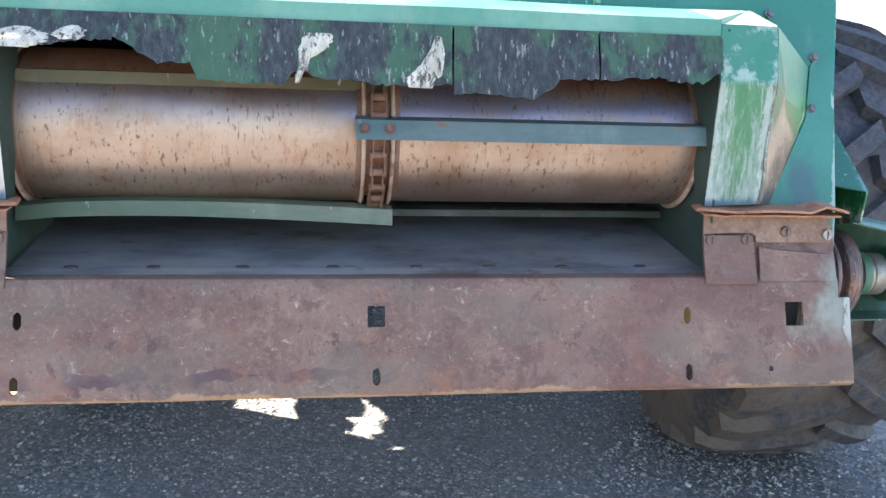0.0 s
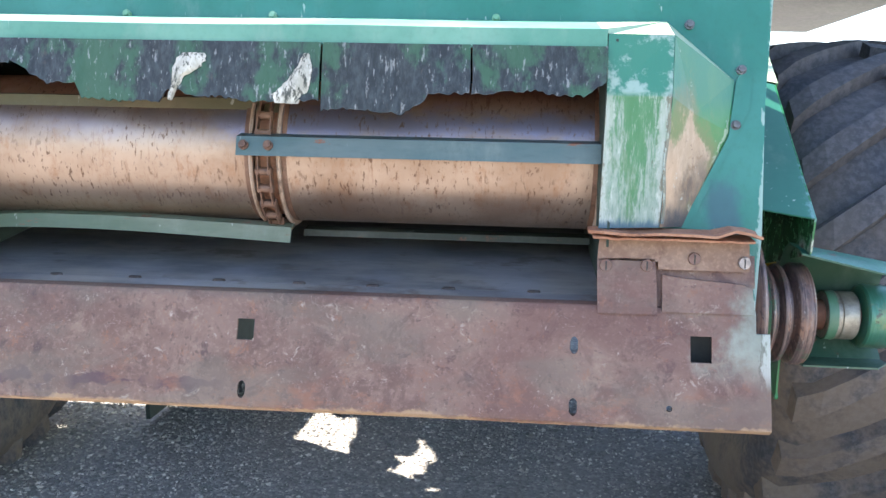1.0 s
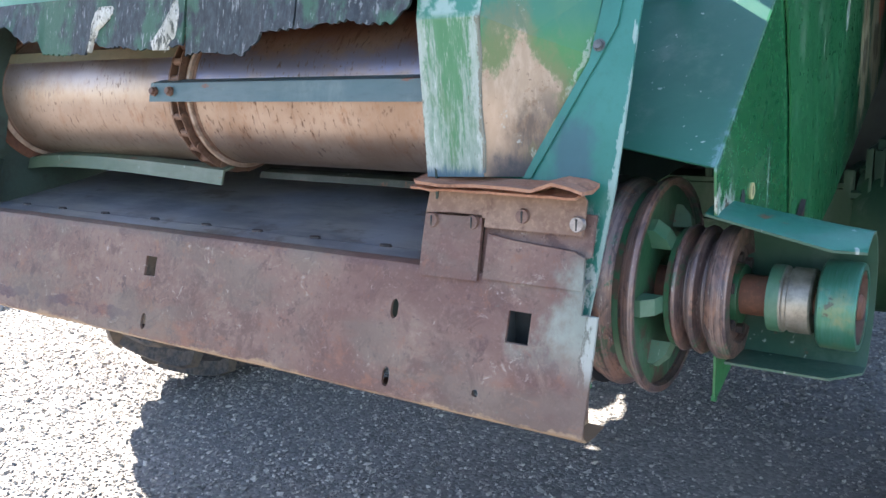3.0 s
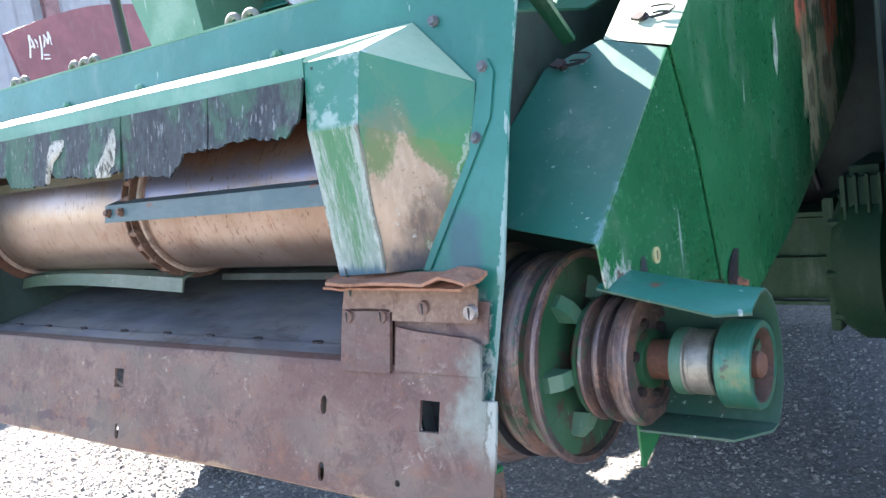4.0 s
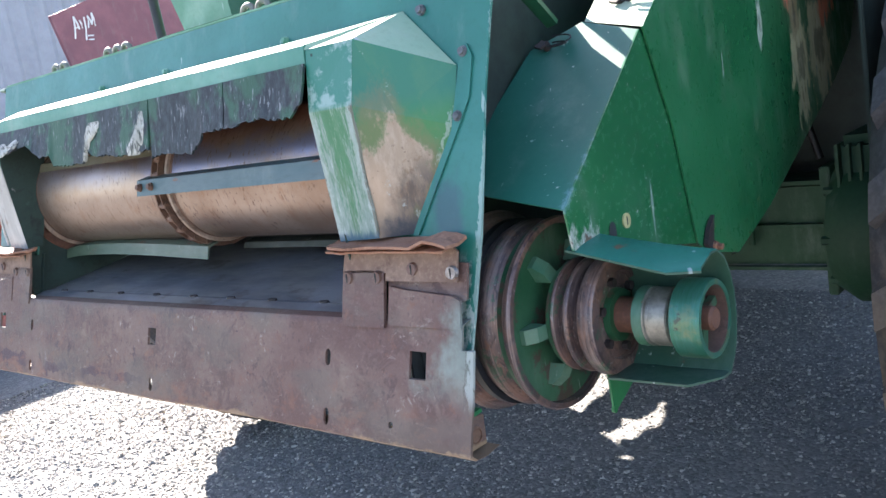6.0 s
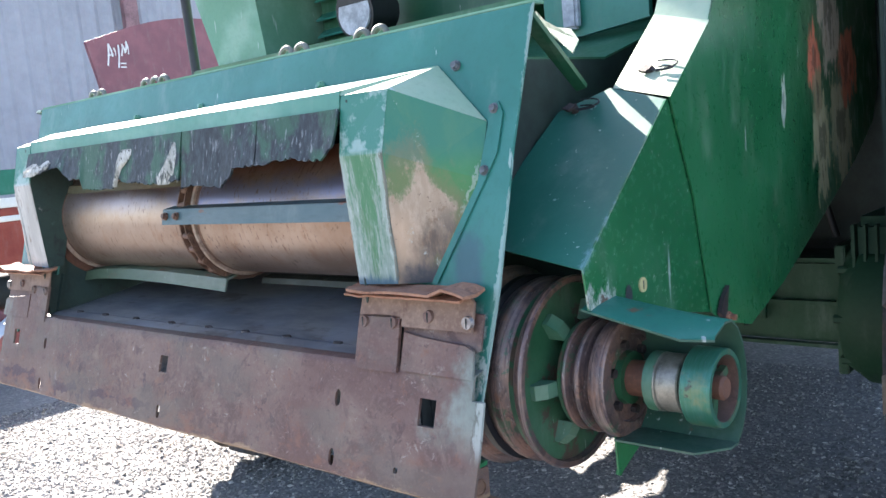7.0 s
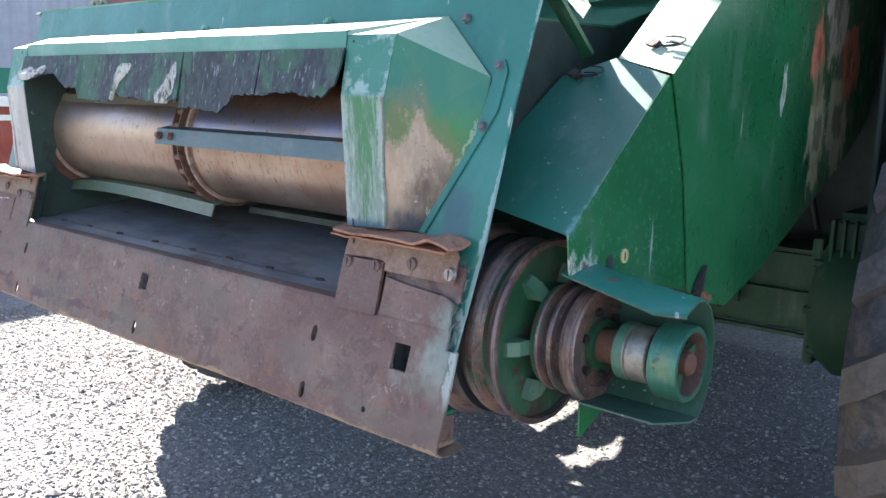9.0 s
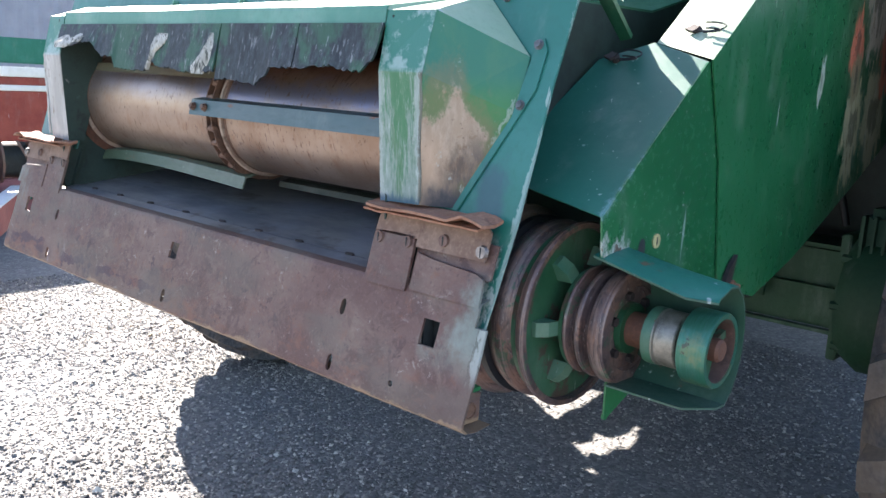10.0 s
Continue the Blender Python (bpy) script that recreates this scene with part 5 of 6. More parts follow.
def build_guard():
    """Bent sheet round the end drum, open to the front, with cut corners and a fin below."""
    prof = [(0.176, 1.207), (0.196, 1.213), (0.265, 1.226)]
    for k in range(1, 9):
        a = radians(90 - 20 * k)
        prof.append((0.265 + 0.080 * math.cos(a), 1.108 + 0.120 * math.sin(a)))
    prof += [(0.265, 0.996), (0.24, 0.996), (0.205, 0.998)]
    xs = [1.112, 1.18, 1.24, 1.295, 1.335]
    mid = 6
    bm = bmesh.new()
    top, low = [], []
    for off, store in ((0.0, top), (0.004, low)):
        for i, x in enumerate(xs):
            col = []
            for j, (y, z) in enumerate(prof):
                cut = 0.0
                if i == 4 and j in (0, 1):
                    cut = 0.045 - 0.02 * j
                if i == 4 and j >= len(prof) - 2:
                    cut = 0.020 if j == len(prof) - 2 else 0.050
                fall = (0.037 - 0.215 * (x - 1.112)) * (1.0, 1.0, 0.8, 0.5, 0.25)[j] if j < 5 else 0.0
                c = Vector((0.265 - y, 1.108 - z))
                c = Vector((0, -off)) if j < 3 else Vector((0, off)) if j >= len(prof) - 3 else c.normalized() * off
                shift = 0.030 if i == 0 and j >= mid + 3 else 0.0
                col.append(bm.verts.new((x + shift, y + cut + c.x, z + fall + c.y)))
            store.append(col)
    n, mlen = len(xs), len(prof)
    for i in range(n - 1):
        for j in range(mlen - 1):
            bm.faces.new((top[i][j], top[i + 1][j], top[i + 1][j + 1], top[i][j + 1]))
            bm.faces.new((low[i][j + 1], low[i + 1][j + 1], low[i + 1][j], low[i][j]))
    for i in range(n - 1):
        for j in (0, mlen - 1):
            bm.faces.new((top[i][j], low[i][j], low[i + 1][j], top[i + 1][j]))
    for j in range(mlen - 1):
        for i in (0, n - 1):
            bm.faces.new((top[i][j], top[i][j + 1], low[i][j + 1], low[i][j]))
    g = part("pulley_guard", bm, DIRTYSHADEGUARD, feeder, "bent green sheet guard with clipped corners", smooth=30)
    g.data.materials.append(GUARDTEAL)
    # upward top faces get the brighter paint, all others the dirty shaded colour
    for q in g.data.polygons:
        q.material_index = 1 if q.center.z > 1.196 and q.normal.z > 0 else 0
    bm = slab(bmesh.new(), [(1.108, 0.262, 1.0), (1.114, 0.480, 1.0), (1.108, 0.276, 0.908), (1.108, 0.264, 0.912)], (0.004, 0, 0))
    part("fin", bm, DEEP, g)
    bm = bmesh.new()
    rod(bm, (1.1065, 0.269, 0.912), (1.1135, 0.269, 0.912), 0.007, 12)
    part("fin_eye", bm, DEEP, g)


# ---- belt shields on the side ----
def build_shields():
    d = Vector((0, 0.349, 0.284)).normalized()
    # sloping front sheet
    bm = slab(bmesh.new(), [(1.13, 0.163, 1.317), (1.13, 0.512, 1.602), (0.985, 0.552, 1.640), (0.880, 0.505, 1.600), (0.845, 0.30, 1.43), (0.90, 0.205, 1.350)], (0, 0.003, -0.003))
    sh = part("belt_shield", bm, SHIELDTEAL, feeder, "teal green sloping belt shield with scratched edge")
    side = [(0.163, 1.317), (0.174, 1.243), (0.30, 1.215), (0.665, 1.138), (0.630, 1.40), (0.530, 1.602), (0.512, 1.602)]
    bm = slab(bmesh.new(), [(1.1305, y, z) for y, z in side], (-0.004, 0, 0))
    part("shield_side", bm, SHIELDGREEN, sh, "deep green shield side")
    # rear shield: raised sunny front strip and broad side
    b2 = [(0.516, 1.606), (0.598, 1.40), (0.653, 1.142), (0.70, 1.11), (0.865, 1.068), (1.09, 1.132), (1.30, 1.215), (1.52, 1.305), (1.75, 1.405), (1.92, 1.50), (1.995, 1.62), (1.995, 1.95), (1.75, 2.35), (1.05, 2.35), (0.72, 1.765)]
    bm = slab(bmesh.new(), [(1.137, y, z) for y, z in b2], (-0.004, 0, 0))
    rear = part("rear_shield", bm, SCRAPEDGLINT, feeder, "deep green rear belt shield, scrapes and reflections painted at its edge")
    # hem bent inwards along the scraped end
    rim = [(0.865, 1.068), (1.09, 1.132), (1.30, 1.215), (1.52, 1.305), (1.75, 1.405), (1.92, 1.50), (1.995, 1.62), (1.995, 1.95)]
    bm = bmesh.new()
    ci = [bm.verts.new((1.1372, y, z)) for y, z in rim]
    co = [bm.verts.new((1.112, y + 0.012, z - 0.010)) for y, z in rim]
    for k in range(len(rim) - 1):
        bm.faces.new((ci[k], co[k], co[k + 1], ci[k + 1]))
    part("shield_hem", bm, HEM, rear, "dull purplish scraped hem")
    fr = [(1.137, 0.516, 1.606), (1.137, 0.72, 1.765), (1.137, 1.05, 2.35), (1.02, 1.05, 2.35), (1.0, 0.74, 1.800), (0.985, 0.562, 1.640)]
    bm = bmesh.new()
    f = [bm.verts.new(p) for p in fr]
    bm.faces.new((f[0], f[1], f[4], f[5]))
    bm.faces.new((f[1], f[2], f[3], f[4]))
    # pale colour adds to the grazing sun on this strip
    part("shield_front", bm, SUNPALE, rear, "pale green shield front, sunlight put into its colour")
    # plate added towards the sun, shaped to shade the sheet beside its sun stripe
    lift = 0.17 * Vector((-1.28, 0.465, 1.0))
    o = [(0.934, 0.600), (1.133, 0.448), (1.128, 0.485), (1.085, 0.524), (0.990, 0.552), (0.940, 0.607)]
    bm = slab(bmesh.new(), [Vector((x, y, 1.317 + 0.8166 * (y - 0.163))) + lift for x, y in o], (-0.003, 0.001, 0.003))
    part("stripe_shadow_plate", bm, DARKGREEN, feeder)
    # oval hole and round plug
    bm = bmesh.new()
    ring = [bm.verts.new((1.1318, 0.312 + 0.013 * math.cos(2 * math.pi * k / 20), 1.243 + 0.021 * math.sin(2 * math.pi * k / 20))) for k in range(20)]
    bm.faces.new(ring)
    part("oval_hole", bm, DARK, sh)
    bm = bmesh.new()
    rod(bm, (1.128, 0.366, 1.254), (1.1335, 0.366, 1.254), 0.0145, 20)
    pl = part("plug", bm, YELLOWDOT, sh, "round brass-coloured plug")
    bm = bmesh.new()
    block(bm, 1.1332, 1.1342, 0.3645, 0.3675, 1.246, 1.262)
    part("plug_slot", bm, DARK, pl)
    # lever in the seam
    bm = bmesh.new()
    slab(bm, [(1.14, 0.672, 1.135), (1.14, 0.690, 1.165), (1.14, 0.722, 1.188), (1.14, 0.712, 1.160), (1.14, 0.705, 1.13), (1.14, 0.690, 1.112)], (0.010, 0, 0))
    lever = part("latch_lever", bm, DARKRUST, rear)
    bm = bmesh.new()
    rod(bm, (1.139, 0.706, 1.120), (1.156, 0.706, 1.120), 0.013, 6)
    rod(bm, (1.150, 0.706, 1.120), (1.168, 0.706, 1.120), 0.007, 10)
    part("nut", bm, RUST, lever)
    # spring pins with wire loops
    nrm = Vector((0, -0.284, 0.349)).normalized()
    for c, par in ((Vector((1.062, 0.592, 1.662)), rear), (Vector((0.925, 0.503, 1.598)), sh)):
        bm = bmesh.new()
        rod(bm, c - nrm * 0.01, c + nrm * 0.012, 0.009, 12)
        slab(bm, [c + nrm * 0.010 + d * q + Vector((0.75 * p - 0.006, 0, 0)) for p, q in ((-0.026, -0.004), (-0.014, 0.004), (-0.008, 0.012), (0.004, 0.006), (0.014, 0.006), (0.010, -0.006), (0.002, -0.014), (-0.012, -0.010))], nrm * 0.006)
        pin = part("latch_pin", bm, DARKRUST, par)
        pts = []
        for k in range(15):
            a = math.pi * (k / 14 - 0.5)
            pts.append(c + nrm * 0.013 + Vector((0.030 + 0.030 * math.cos(a), 0, 0)) + d * (0.006 + 0.016 * math.sin(a)) - Vector((0.02, 0, 0)) * abs(k / 7 - 1) ** 3)
        part("wire_loop", tube(bmesh.new(), pts, 0.0019, 6), BLACK, pin, smooth=60)
        pts = [c + nrm * 0.017 + Vector((0.022 + 0.036 * math.cos(math.pi * (k / 10 - 0.5)), 0, 0)) + d * (-0.012 + 0.007 * math.sin(math.pi * (k / 10 - 0.5))) for k in range(11)]
        part("wire_loop", tube(bmesh.new(), pts, 0.0019, 6), BLACK, pin, smooth=60)


def build_top_eyes():
    for x in (-0.645, -0.595, -0.335, -0.285, -0.24, 0.30, 0.355, 0.56, 0.615):
        pts = [(x + 0.021 * math.cos(math.pi * k / 10), 0.25, 1.794 + 0.020 * math.sin(math.pi * k / 10)) for k in range(11)]
        part("hose_loop", tube(bmesh.new(), pts, 0.007, 8), LOOP, feeder, smooth=60)


build_face()
build_lip()
for side in (1, -1):
    build_cheek(side)
    build_gusset(side)
build_hood()
build_flap()
build_drums()
build_slats()
build_pulleys()
build_guard()
build_shields()
build_top_eyes()


# ---- combine behind ----
combine = thing("combine_harvester", (0, 2.2, 0), "green combine harvester body on large dusty front tyres", "combine")


def build_wheel(cx, cy, wide=1.0, size=1.0, slim=1.0, tall=1.0):
    cz = 0.915 * size
    prof = [(-0.30, 0.45), (-0.36, 0.58), (-0.39, 0.70), (-0.375, 0.79), (-0.31, 0.855), (-0.15, 0.877), (0.0, 0.882), (0.15, 0.877), (0.31, 0.855), (0.375, 0.79), (0.39, 0.70), (0.36, 0.58), (0.30, 0.45)]
    bm = lathe(bmesh.new(), [(cx + wide * x, size * q) for x, q in prof], cy, cz, 72)
    tyre = part("tyre", bm, TYRE, combine, "large dusty black drive tyre", smooth=50)
    # two slanting lugs, one a side, repeated round the tread
    for s in (1, -1):
        n = 6
        rows = []
        for side in (-1, 1):
            row = []
            for k in range(n + 1):
                u = k / n
                base = (0.879, 0.878, 0.875, 0.871, 0.865, 0.855, 0.815)[k]
                row.append((s * (-0.02 + 0.375 * u), -0.30 * u + side * slim * (0.042 + 0.010 * u) / 0.9, base, tall * (0.052 if k < n else 0.060)))
            lo = [(x, a + 0.014 * side, b - 0.015) for x, a, b, h in row]
            hi = [(x, a - 0.006 * side, b + h) for x, a, b, h in row]
            rows += [lo, hi] if side < 0 else [hi, lo]
        bm = bmesh.new()
        vs = [[bm.verts.new((x, -b * math.sin(a), -b * math.cos(a))) for x, a, b in row] for row in rows]
        for a, b in zip(vs, vs[1:]):
            for k in range(n):
                bm.faces.new((a[k], a[k + 1], b[k + 1], b[k]))
        for k in (0, n):
            bm.faces.new([v[k] for v in vs])
        me = mesh_of(bm, "lug")
        me.materials.append(TYRE)
        for k in range(22):
            ob = new("lug", me)
            ob.parent = tyre
            ob.matrix_basis = Matrix.Translation((cx, cy, cz)) @ Matrix.Rotation(2 * math.pi * (k + (0.5 if s < 0 else 0)) / 22, 4, "X") @ Matrix.Diagonal((wide, size, size, 1.0))
    bm = lathe(bmesh.new(), [(cx + wide * (x - cx), size * q) for x, q in [(cx - 0.30, 0.47), (cx - 0.14, 0.42), (cx - 0.1, 0.12), (cx - 0.08, 0.013), (cx + 0.08, 0.013), (cx + 0.1, 0.12), (cx + 0.14, 0.42), (cx + 0.30, 0.47), (cx + 0.30, 0.43), (cx + 0.05, 0.012), (cx - 0.05, 0.012), (cx - 0.30, 0.43)]], cy, cz, 48)
    part("rim", bm, RIMYELLOW, tyre, "yellow wheel rim", smooth=40)


def build_chassis():
    bm = bmesh.new()
    block(bm, -1.16, 1.07, 1.84, 2.10, 0.78, 1.06, 0.012)
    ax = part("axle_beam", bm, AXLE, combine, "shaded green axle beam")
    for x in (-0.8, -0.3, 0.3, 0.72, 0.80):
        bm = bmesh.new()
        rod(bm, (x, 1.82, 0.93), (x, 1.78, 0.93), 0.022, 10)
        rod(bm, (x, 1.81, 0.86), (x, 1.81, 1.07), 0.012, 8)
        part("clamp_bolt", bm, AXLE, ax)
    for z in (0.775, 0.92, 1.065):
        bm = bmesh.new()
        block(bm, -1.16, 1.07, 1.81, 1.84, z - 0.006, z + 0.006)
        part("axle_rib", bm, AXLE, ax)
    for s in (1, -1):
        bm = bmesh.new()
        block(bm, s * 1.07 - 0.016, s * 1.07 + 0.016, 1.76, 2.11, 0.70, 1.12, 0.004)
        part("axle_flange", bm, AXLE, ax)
        bm = bmesh.new()
        lathe(bm, [(s * 1.10, 0.01), (s * 1.10, 0.20), (s * 1.16, 0.24), (s * 1.24, 0.24), (s * 1.27, 0.15), (s * 1.38, 0.13), (s * 1.42, 0.13), (s * 1.42, 0.01)], 1.82, 0.915, 36)
        block(bm, s * 1.19 - 0.07, s * 1.19 + 0.07, 1.68, 2.10, 0.85, 1.22, 0.03)
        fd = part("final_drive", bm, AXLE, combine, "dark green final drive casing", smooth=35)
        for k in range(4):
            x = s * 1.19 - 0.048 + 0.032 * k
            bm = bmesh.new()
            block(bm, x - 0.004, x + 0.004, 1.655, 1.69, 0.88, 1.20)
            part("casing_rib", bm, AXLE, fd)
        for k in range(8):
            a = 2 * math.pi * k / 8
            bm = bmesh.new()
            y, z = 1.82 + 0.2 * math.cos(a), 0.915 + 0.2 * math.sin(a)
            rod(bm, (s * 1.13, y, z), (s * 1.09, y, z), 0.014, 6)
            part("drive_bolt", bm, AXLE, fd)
    # body over the axle, platform and cab front
    bm = bmesh.new()
    block(bm, -1.25, 1.25, 2.06, 6.5, 1.16, 3.6, 0.03)
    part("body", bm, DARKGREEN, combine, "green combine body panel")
    # added block: cuts light under the body and darkens the space above the axle
    bm = bmesh.new()
    block(bm, -0.93, 1.22, 2.12, 6.4, 0.94, 1.155, 0.01)
    part("belly_pan", bm, DARK, combine, "near-black pan added under the body for darkness")
    # added panel: its near-black colour stands for shade on the body front
    bm = bmesh.new()
    block(bm, -1.22, 1.316, 2.02, 2.055, 1.10, 2.415, 0.004)
    bh = part("bulkhead", bm, SHADEDARK, combine, "added dark green bulkhead, shade put into its colour")
    for x in (0.72, 0.80, 0.97):
        bm = bmesh.new()
        tube(bm, [(x, 1.99, 1.95), (x + 0.01, 1.97, 1.6), (x - 0.02, 1.98, 1.3), (x + 0.03, 1.97, 1.12)], 0.013, 8)
        part("hydraulic_hose", bm, BLACK, bh, smooth=60)
    for x, z in ((0.62, 1.09), (0.68, 1.10), (0.90, 1.09)):
        bm = bmesh.new()
        rod(bm, (x, 1.83, z - 0.02), (x, 1.83, z + 0.05), 0.016, 8)
        rod(bm, (x, 1.83, z + 0.05), (x, 1.83, z + 0.062), 0.026, 6)
        part("axle_stud", bm, AXLE, bh)
    # unseen panel added to block sun; its ragged outline shapes the ground patches
    bm = slab(bmesh.new(), [(-1.25, 2.82, 1.18), (-1.25, 2.82, 1.074), (-1.25, 2.79, 1.045), (-1.25, 2.72, 1.065), (-1.25, 2.64, 1.058), (-1.25, 2.58, 1.045), (-1.25, 2.55, 0.985), (-1.25, 2.48, 1.02), (-1.25, 2.40, 1.00), (-1.25, 2.36, 0.96), (-1.25, 2.42, 0.84), (-1.25, 2.62, 0.81), (-1.25, 2.70, 0.825), (-1.25, 2.96, 0.79), (-1.25, 2.90, 0.72), (-1.25, 2.97, 0.66), (-1.25, 2.90, 0.60), (-1.25, 2.60, 0.59), (-1.25, 2.32, 0.56), (-1.25, 2.34, 0.03), (-1.25, 6.5, 0.03), (-1.25, 6.5, 1.18)], (0.02, 0, 0))
    part("shadow_skirt", bm, SHADEDARK, combine, "unseen side panel cut to shape sun patches on the ground")
    # second unseen blocker, closes the upper rim of the sun patches
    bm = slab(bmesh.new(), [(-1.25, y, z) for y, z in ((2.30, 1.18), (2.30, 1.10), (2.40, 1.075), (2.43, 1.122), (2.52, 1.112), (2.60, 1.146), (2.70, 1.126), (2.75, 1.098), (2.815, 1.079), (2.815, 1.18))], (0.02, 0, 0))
    part("shadow_skirt_top", bm, SHADEDARK, combine, "unseen ragged piece that trims the sun patches")
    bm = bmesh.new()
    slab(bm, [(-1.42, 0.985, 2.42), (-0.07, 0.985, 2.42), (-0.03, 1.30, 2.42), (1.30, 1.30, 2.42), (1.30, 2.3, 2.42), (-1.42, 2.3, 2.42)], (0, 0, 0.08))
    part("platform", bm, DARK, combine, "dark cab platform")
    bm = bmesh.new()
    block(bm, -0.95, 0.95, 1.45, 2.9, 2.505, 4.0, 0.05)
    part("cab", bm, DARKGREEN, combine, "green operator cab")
    # near-black colour carries the shade beside the wheel
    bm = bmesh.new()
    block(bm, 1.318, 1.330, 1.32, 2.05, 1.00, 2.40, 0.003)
    part("inner_mudguard", bm, SHADEDARK, combine, "near-black inner mudguard, shade put into its colour")
    bm = bmesh.new()
    block(bm, 1.40, 1.86, 1.45, 2.6, 1.965, 2.02, 0.01)
    part("fender", bm, DARKGREEN, combine, "dark green step above the wheel")
    # hidden sheet over the left wheel, added for the shadow it casts
    bm = bmesh.new()
    block(bm, -2.06, -1.27, 1.30, 2.62, 1.80, 1.84, 0.01)
    part("fender", bm, DARKGREEN, combine, "added unseen sheet over the wheel that shades the ground")
    # unseen block added only to keep sun off the ground behind the wheel
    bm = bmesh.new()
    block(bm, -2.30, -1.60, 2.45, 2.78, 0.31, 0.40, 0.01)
    part("ground_shade_block", bm, SHADEDARK, combine, "added unseen block that shades the ground behind the wheel")
    bm = bmesh.new()
    slab(bm, [(-1.325, 1.2, 1.99), (-0.985, 1.2, 1.99), (-1.045, 1.2, 2.40), (-1.49, 1.2, 2.40)], (0, 0.6, 0))
    part("side_box", bm, PALE, combine, "pale green box beside the cab")
    bm = bmesh.new()
    block(bm, -1.50, 1.00, 1.18, 1.50, 1.955, 1.988, 0.005)
    part("deck_edge", bm, DEEP, combine, "green deck edge")
    bm = bmesh.new()
    block(bm, -0.96, 0.95, 1.50, 2.0, 2.0, 2.45, 0.01)
    gr = part("front_panel", bm, DARKGREEN, combine, "green front panel with slats")
    for z in (2.09, 2.16, 2.24):
        bm = bmesh.new()
        slab(bm, [(-0.95, 1.50, z), (-0.55, 1.50, z), (-0.55, 1.46, z - 0.03), (-0.95, 1.46, z - 0.03)], (0, 0.002, 0.008))
        part("louvre", bm, TEAL, gr)
    bm = bmesh.new()
    rod(bm, (-0.48, 1.40, 2.10), (-0.48, 1.24, 2.08), 0.085, 20, 0.10)
    lamp = part("work_lamp", bm, BLACK, combine, "round black work lamp", smooth=40)
    bm = bmesh.new()
    rod(bm, (-0.48, 1.245, 2.08), (-0.48, 1.236, 2.08), 0.085, 20)
    part("lens", bm, FOAM, lamp)
    bm = bmesh.new()
    tube(bm, [(-1.50, 1.2, 1.90), (-1.51, 1.2, 2.1), (-1.525, 1.2, 2.4), (-1.55, 1.2, 2.9)], 0.022, 10)
    part("handrail", bm, BLACK, combine, "dark grey handrail post", smooth=60)
    bm = slab(bmesh.new(), [(0.50, 1.05, 1.94), (0.57, 1.05, 1.96), (0.83, 1.05, 1.91), (0.83, 1.05, 1.84), (0.62, 1.05, 1.82), (0.50, 1.05, 1.83)], (0, 0.02, 0))
    tb = part("top_bracket", bm, TEAL, combine)
    bm = bmesh.new()
    block(bm, 0.575, 0.625, 1.02, 1.05, 1.84, 1.935, 0.008)
    part("foam_pad", bm, FOAM, tb, "grey foam pad")


for wheel in ((1.75, 1.82), (-1.79, 1.805, 0.55, 0.93, 0.55, 1.45)):
    build_wheel(*wheel)
build_chassis()


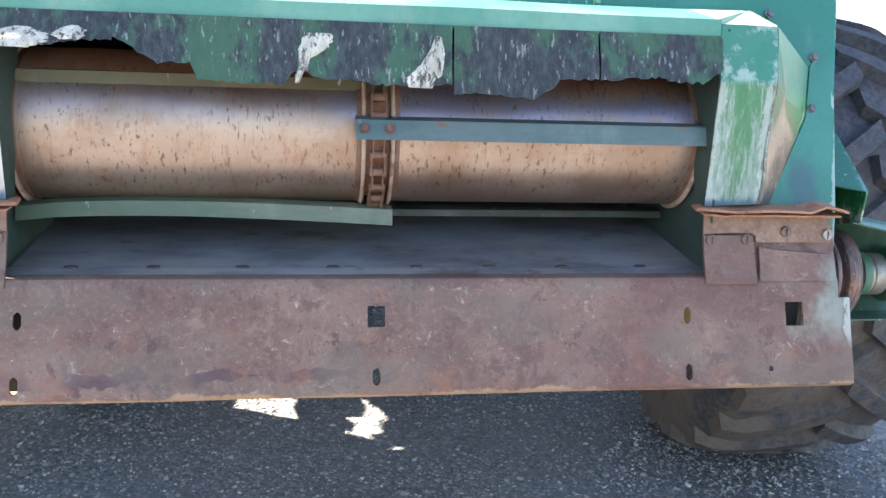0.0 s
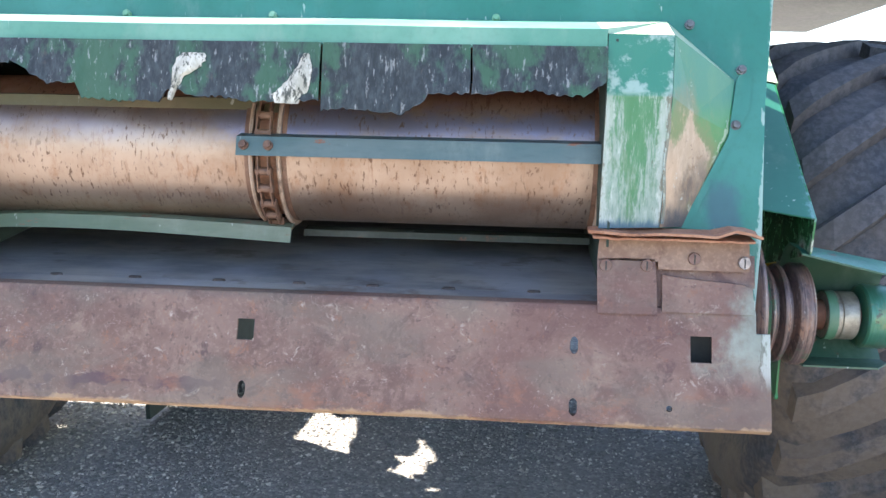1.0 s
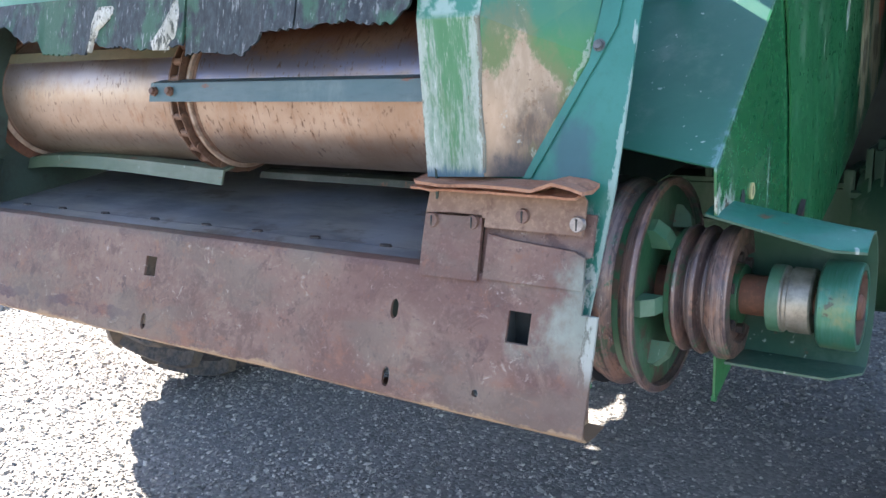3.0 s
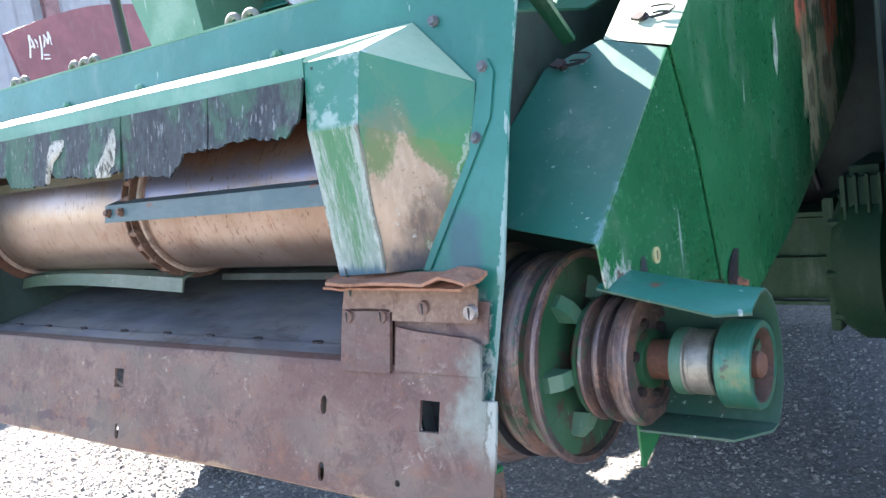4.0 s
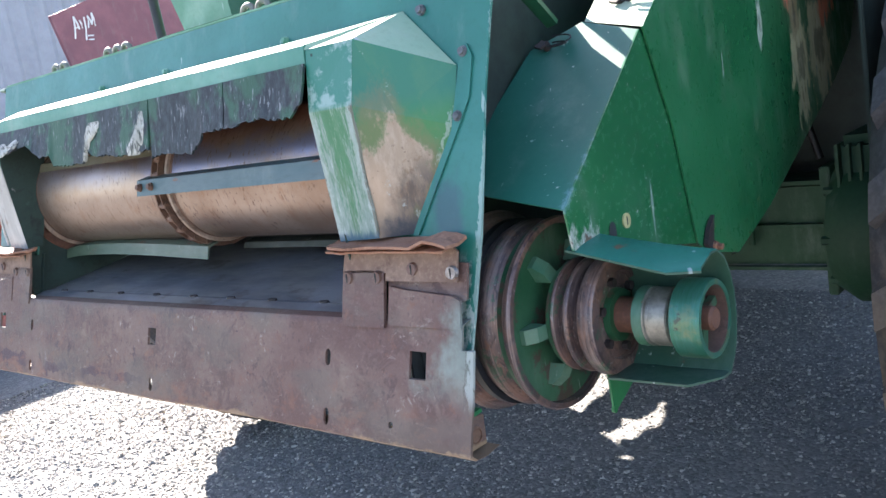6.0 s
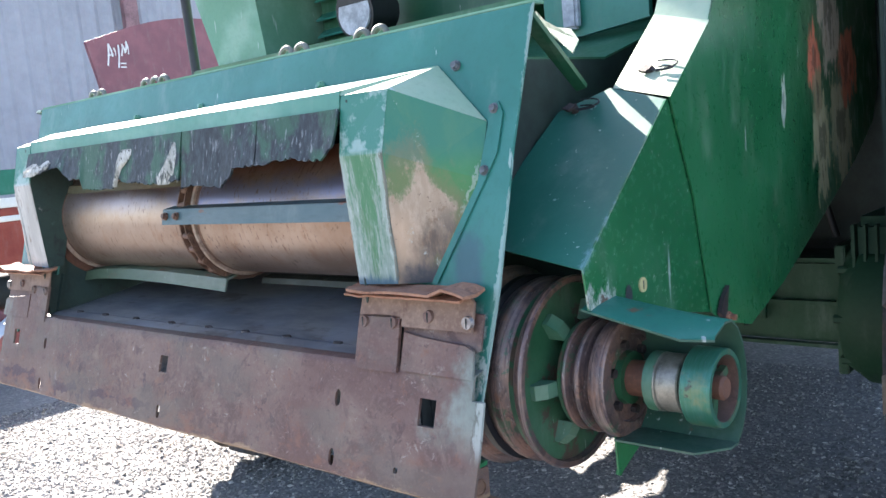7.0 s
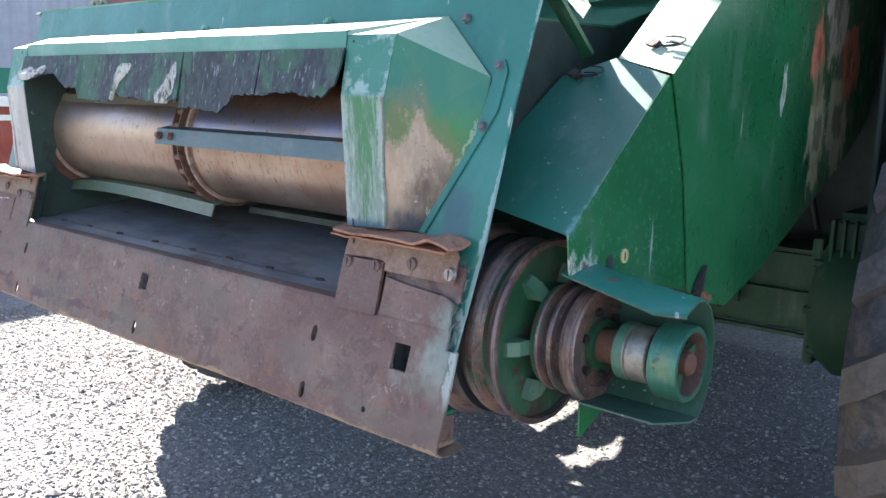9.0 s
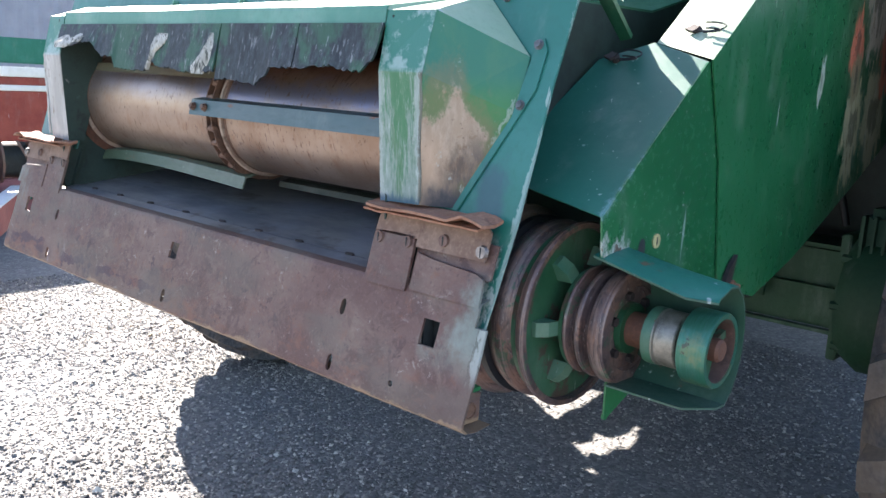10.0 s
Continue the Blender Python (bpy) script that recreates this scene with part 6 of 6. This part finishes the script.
# ---- red implement, hopper and shed beyond ----
def build_implement():
    imp = thing("red_implement", (-6, 1, 0), "red and white farm implement frame with green top tube", "farm implement")
    for name, z0, z1, x, mat, lab in (("top_tube", 1.48, 1.70, -6.0, TEAL, "green top tube"), ("white_band", 1.365, 1.45, -5.99, WHITE, "white painted band"), ("red_band", 1.293, 1.365, -6.0, RED, ""),
                                      ("white_stripe", 1.243, 1.293, -5.99, WHITE, ""), ("red_panel", 0.80, 1.243, -6.0, RED, "red sheet panel")):
        bm = bmesh.new()
        block(bm, x - 0.12, x, -1.2, 2.6, z0, z1, 0.012)
        part(name, bm, mat, imp, lab)
    bm = bmesh.new()
    rod(bm, (-6.2, -1.2, 0.62), (-6.2, 2.6, 0.62), 0.17, 20)
    au = part("auger_tube", bm, DARK, imp, "dark auger tube", smooth=40)
    for k in range(14):
        y = -1.1 + 0.27 * k
        bm = bmesh.new()
        rod(bm, (-6.2, y, 0.62), (-6.2, y + 0.02, 0.62), 0.26, 20)
        part("flight", bm, PULLEYRUST, au)
    # drawbar running forward to a hitch head on a stand
    p, q = Vector((-3.32, 0.42, 0.0)), Vector((-6.0, 2.02, 0.0))
    side = (q - p).normalized().cross(Vector((0, 0, 1))) * 0.065
    bm = slab(bmesh.new(), [p - side + Vector((0, 0, 0.19)), q - side + Vector((0, 0, 0.19)), q - side + Vector((0, 0, 0.40)), p - side + Vector((0, 0, 0.40))], side * 2)
    bar = part("drawbar", bm, RED, imp, "red drawbar with white top")
    bm = slab(bmesh.new(), [p - side + Vector((0, 0, 0.402)), p + side + Vector((0, 0, 0.402)), q + side + Vector((0, 0, 0.402)), q - side + Vector((0, 0, 0.402))], (0, 0, 0.008))
    part("drawbar_top", bm, WHITE, bar)
    bm = bmesh.new()
    slab(bm, [(-3.38, 0.30, 0.20), (-3.26, 0.40, 0.20), (-3.28, 0.42, 0.66), (-3.40, 0.33, 0.68)], (-0.05, 0.05, 0))
    head = part("hitch_head", bm, WHITE, bar, "white hitch plate")
    bm = bmesh.new()
    tube(bm, [(-3.33, 0.33, 0.30), (-3.27, 0.29, 0.33), (-3.25, 0.28, 0.42), (-3.29, 0.31, 0.47), (-3.34, 0.34, 0.46)], 0.012, 8)
    part("hitch_ring", bm, DARKRUST, head, smooth=60)
    bm = bmesh.new()
    block(bm, -3.45, -3.27, 0.26, 0.40, 0.0, 0.24, 0.012)
    part("stand", bm, RUST, bar, "rusty stand foot")
    bm = slab(bmesh.new(), [(-3.22, 0.40, 0.012), (-3.08, 0.44, 0.012), (-3.06, 0.50, 0.10), (-3.15, 0.52, 0.17), (-3.24, 0.47, 0.15)], (-0.07, 0.10, 0))
    part("clevis", bm, WHITE, bar, "white clevis lying on the ground")
    bm = bmesh.new()
    block(bm, -6.10, -6.02, -1.2, 2.6, 0.03, 0.47, 0.012)
    part("low_panel", bm, MAROON, imp, "dull red lower panel")
    for k in range(12):
        y = -0.9 + 0.29 * k
        bm = tube(bmesh.new(), [(-6.04, y, 0.86), (-5.98, y + 0.05, 0.74), (-5.96, y + 0.11, 0.60), (-6.03, y + 0.12, 0.50)], 0.012, 6)
        part("tine", bm, PULLEYRUST, imp, smooth=60)
    bm = bmesh.new()
    block(bm, -6.35, -6.12, -1.2, 2.6, 0.28, 0.36, 0.01)
    part("skid", bm, RED, imp)
    for y in (-1.1, 0.7, 2.5):
        bm = bmesh.new()
        block(bm, -6.3, -6.1, y - 0.04, y + 0.04, 0.0, 1.5, 0.01)
        part("upright", bm, RED, imp)


def build_hopper():
    hop = thing("red_hopper", (-9, 5.6, 0), "maroon hopper wagon with a white painted scrawl", "hopper")
    bm = bmesh.new()
    o = [(4.59, 3.32)] + [(4.59 + 2.4 * k / 10, 3.32 + 0.38 * math.sin(math.pi * 0.5 * min(1, k / 7))) for k in range(1, 11)] + [(6.99, 2.55), (4.76, 2.55)]
    slab(bm, [(-9.0, y, z) for y, z in o], (-0.06, 0, 0))
    body = part("body", bm, MAROON, hop, "maroon hopper side")
    for y in (4.9, 6.7):
        bm = bmesh.new()
        block(bm, -9.3, -9.06, y, y + 0.15, 0, 3.0, 0.01)
        part("leg", bm, MAROON, hop)
    # white brush strokes
    strokes = (((4.70, 2.92), (4.76, 3.36)), ((4.76, 3.36), (4.83, 3.10)), ((4.72, 3.12), (4.84, 3.16)), ((4.87, 3.28), (4.90, 3.12)), ((4.98, 3.34), (4.93, 2.88)), ((5.03, 3.12), (5.06, 3.36)), ((5.06, 3.36), (5.12, 3.18)), ((5.12, 3.18), (5.16, 3.42)), ((5.16, 3.42), (5.19, 3.16)))
    strokes = [tuple((5.02 + 0.65 * (p - 4.95), 3.16 + 0.65 * (q - 3.14)) for p, q in two) for two in strokes]
    for (a, b), (c, d) in strokes:
        bm = tube(bmesh.new(), [(-8.996, a, b), (-8.996, (a + c) / 2 + 0.01, (b + d) / 2), (-8.996, c, d)], 0.011, 6)
        part("brush_stroke", bm, WHITE, body)
    for z in (2.99, 3.04):
        bm = bmesh.new()
        block(bm, -8.998, -8.99, 5.04, 5.12, z, z + 0.016)
        part("brush_stroke", bm, WHITE, body)


def build_shed():
    shed = thing("shed", (-16, 6, 0), "large grey corrugated steel shed", "shed")
    bm = bmesh.new()
    n = 340
    y0, y1 = -4.0, 30.0
    pts = []
    for k in range(n + 1):
        u = k % 4
        pts.append((-16.0 + (0.05 if u in (0, 1) else 0.0), y0 + (y1 - y0) * k / n))
    lo = [bm.verts.new((x, y, 0.0)) for x, y in pts]
    hi = [bm.verts.new((x, y, 7.0)) for x, y in pts]
    for k in range(n):
        bm.faces.new((lo[k], lo[k + 1], hi[k + 1], hi[k]))
    part("wall", bm, SHED, shed, "grey corrugated wall sheeting")
    bm = bmesh.new()
    slab(bm, [(-16.1, y0, 7.0), (-16.1, y1, 7.0), (-26, y1, 9.5), (-26, y0, 9.5)], (0, 0, 0.1))
    part("roof", bm, SHED, shed)
    bm = bmesh.new()
    block(bm, -15.95, -15.8, 9.11, 9.45, 0, 7.0, 0.01)
    part("pillar", bm, PILLAR, shed, "dull red steel pillar")


build_implement()
build_hopper()
build_shed()
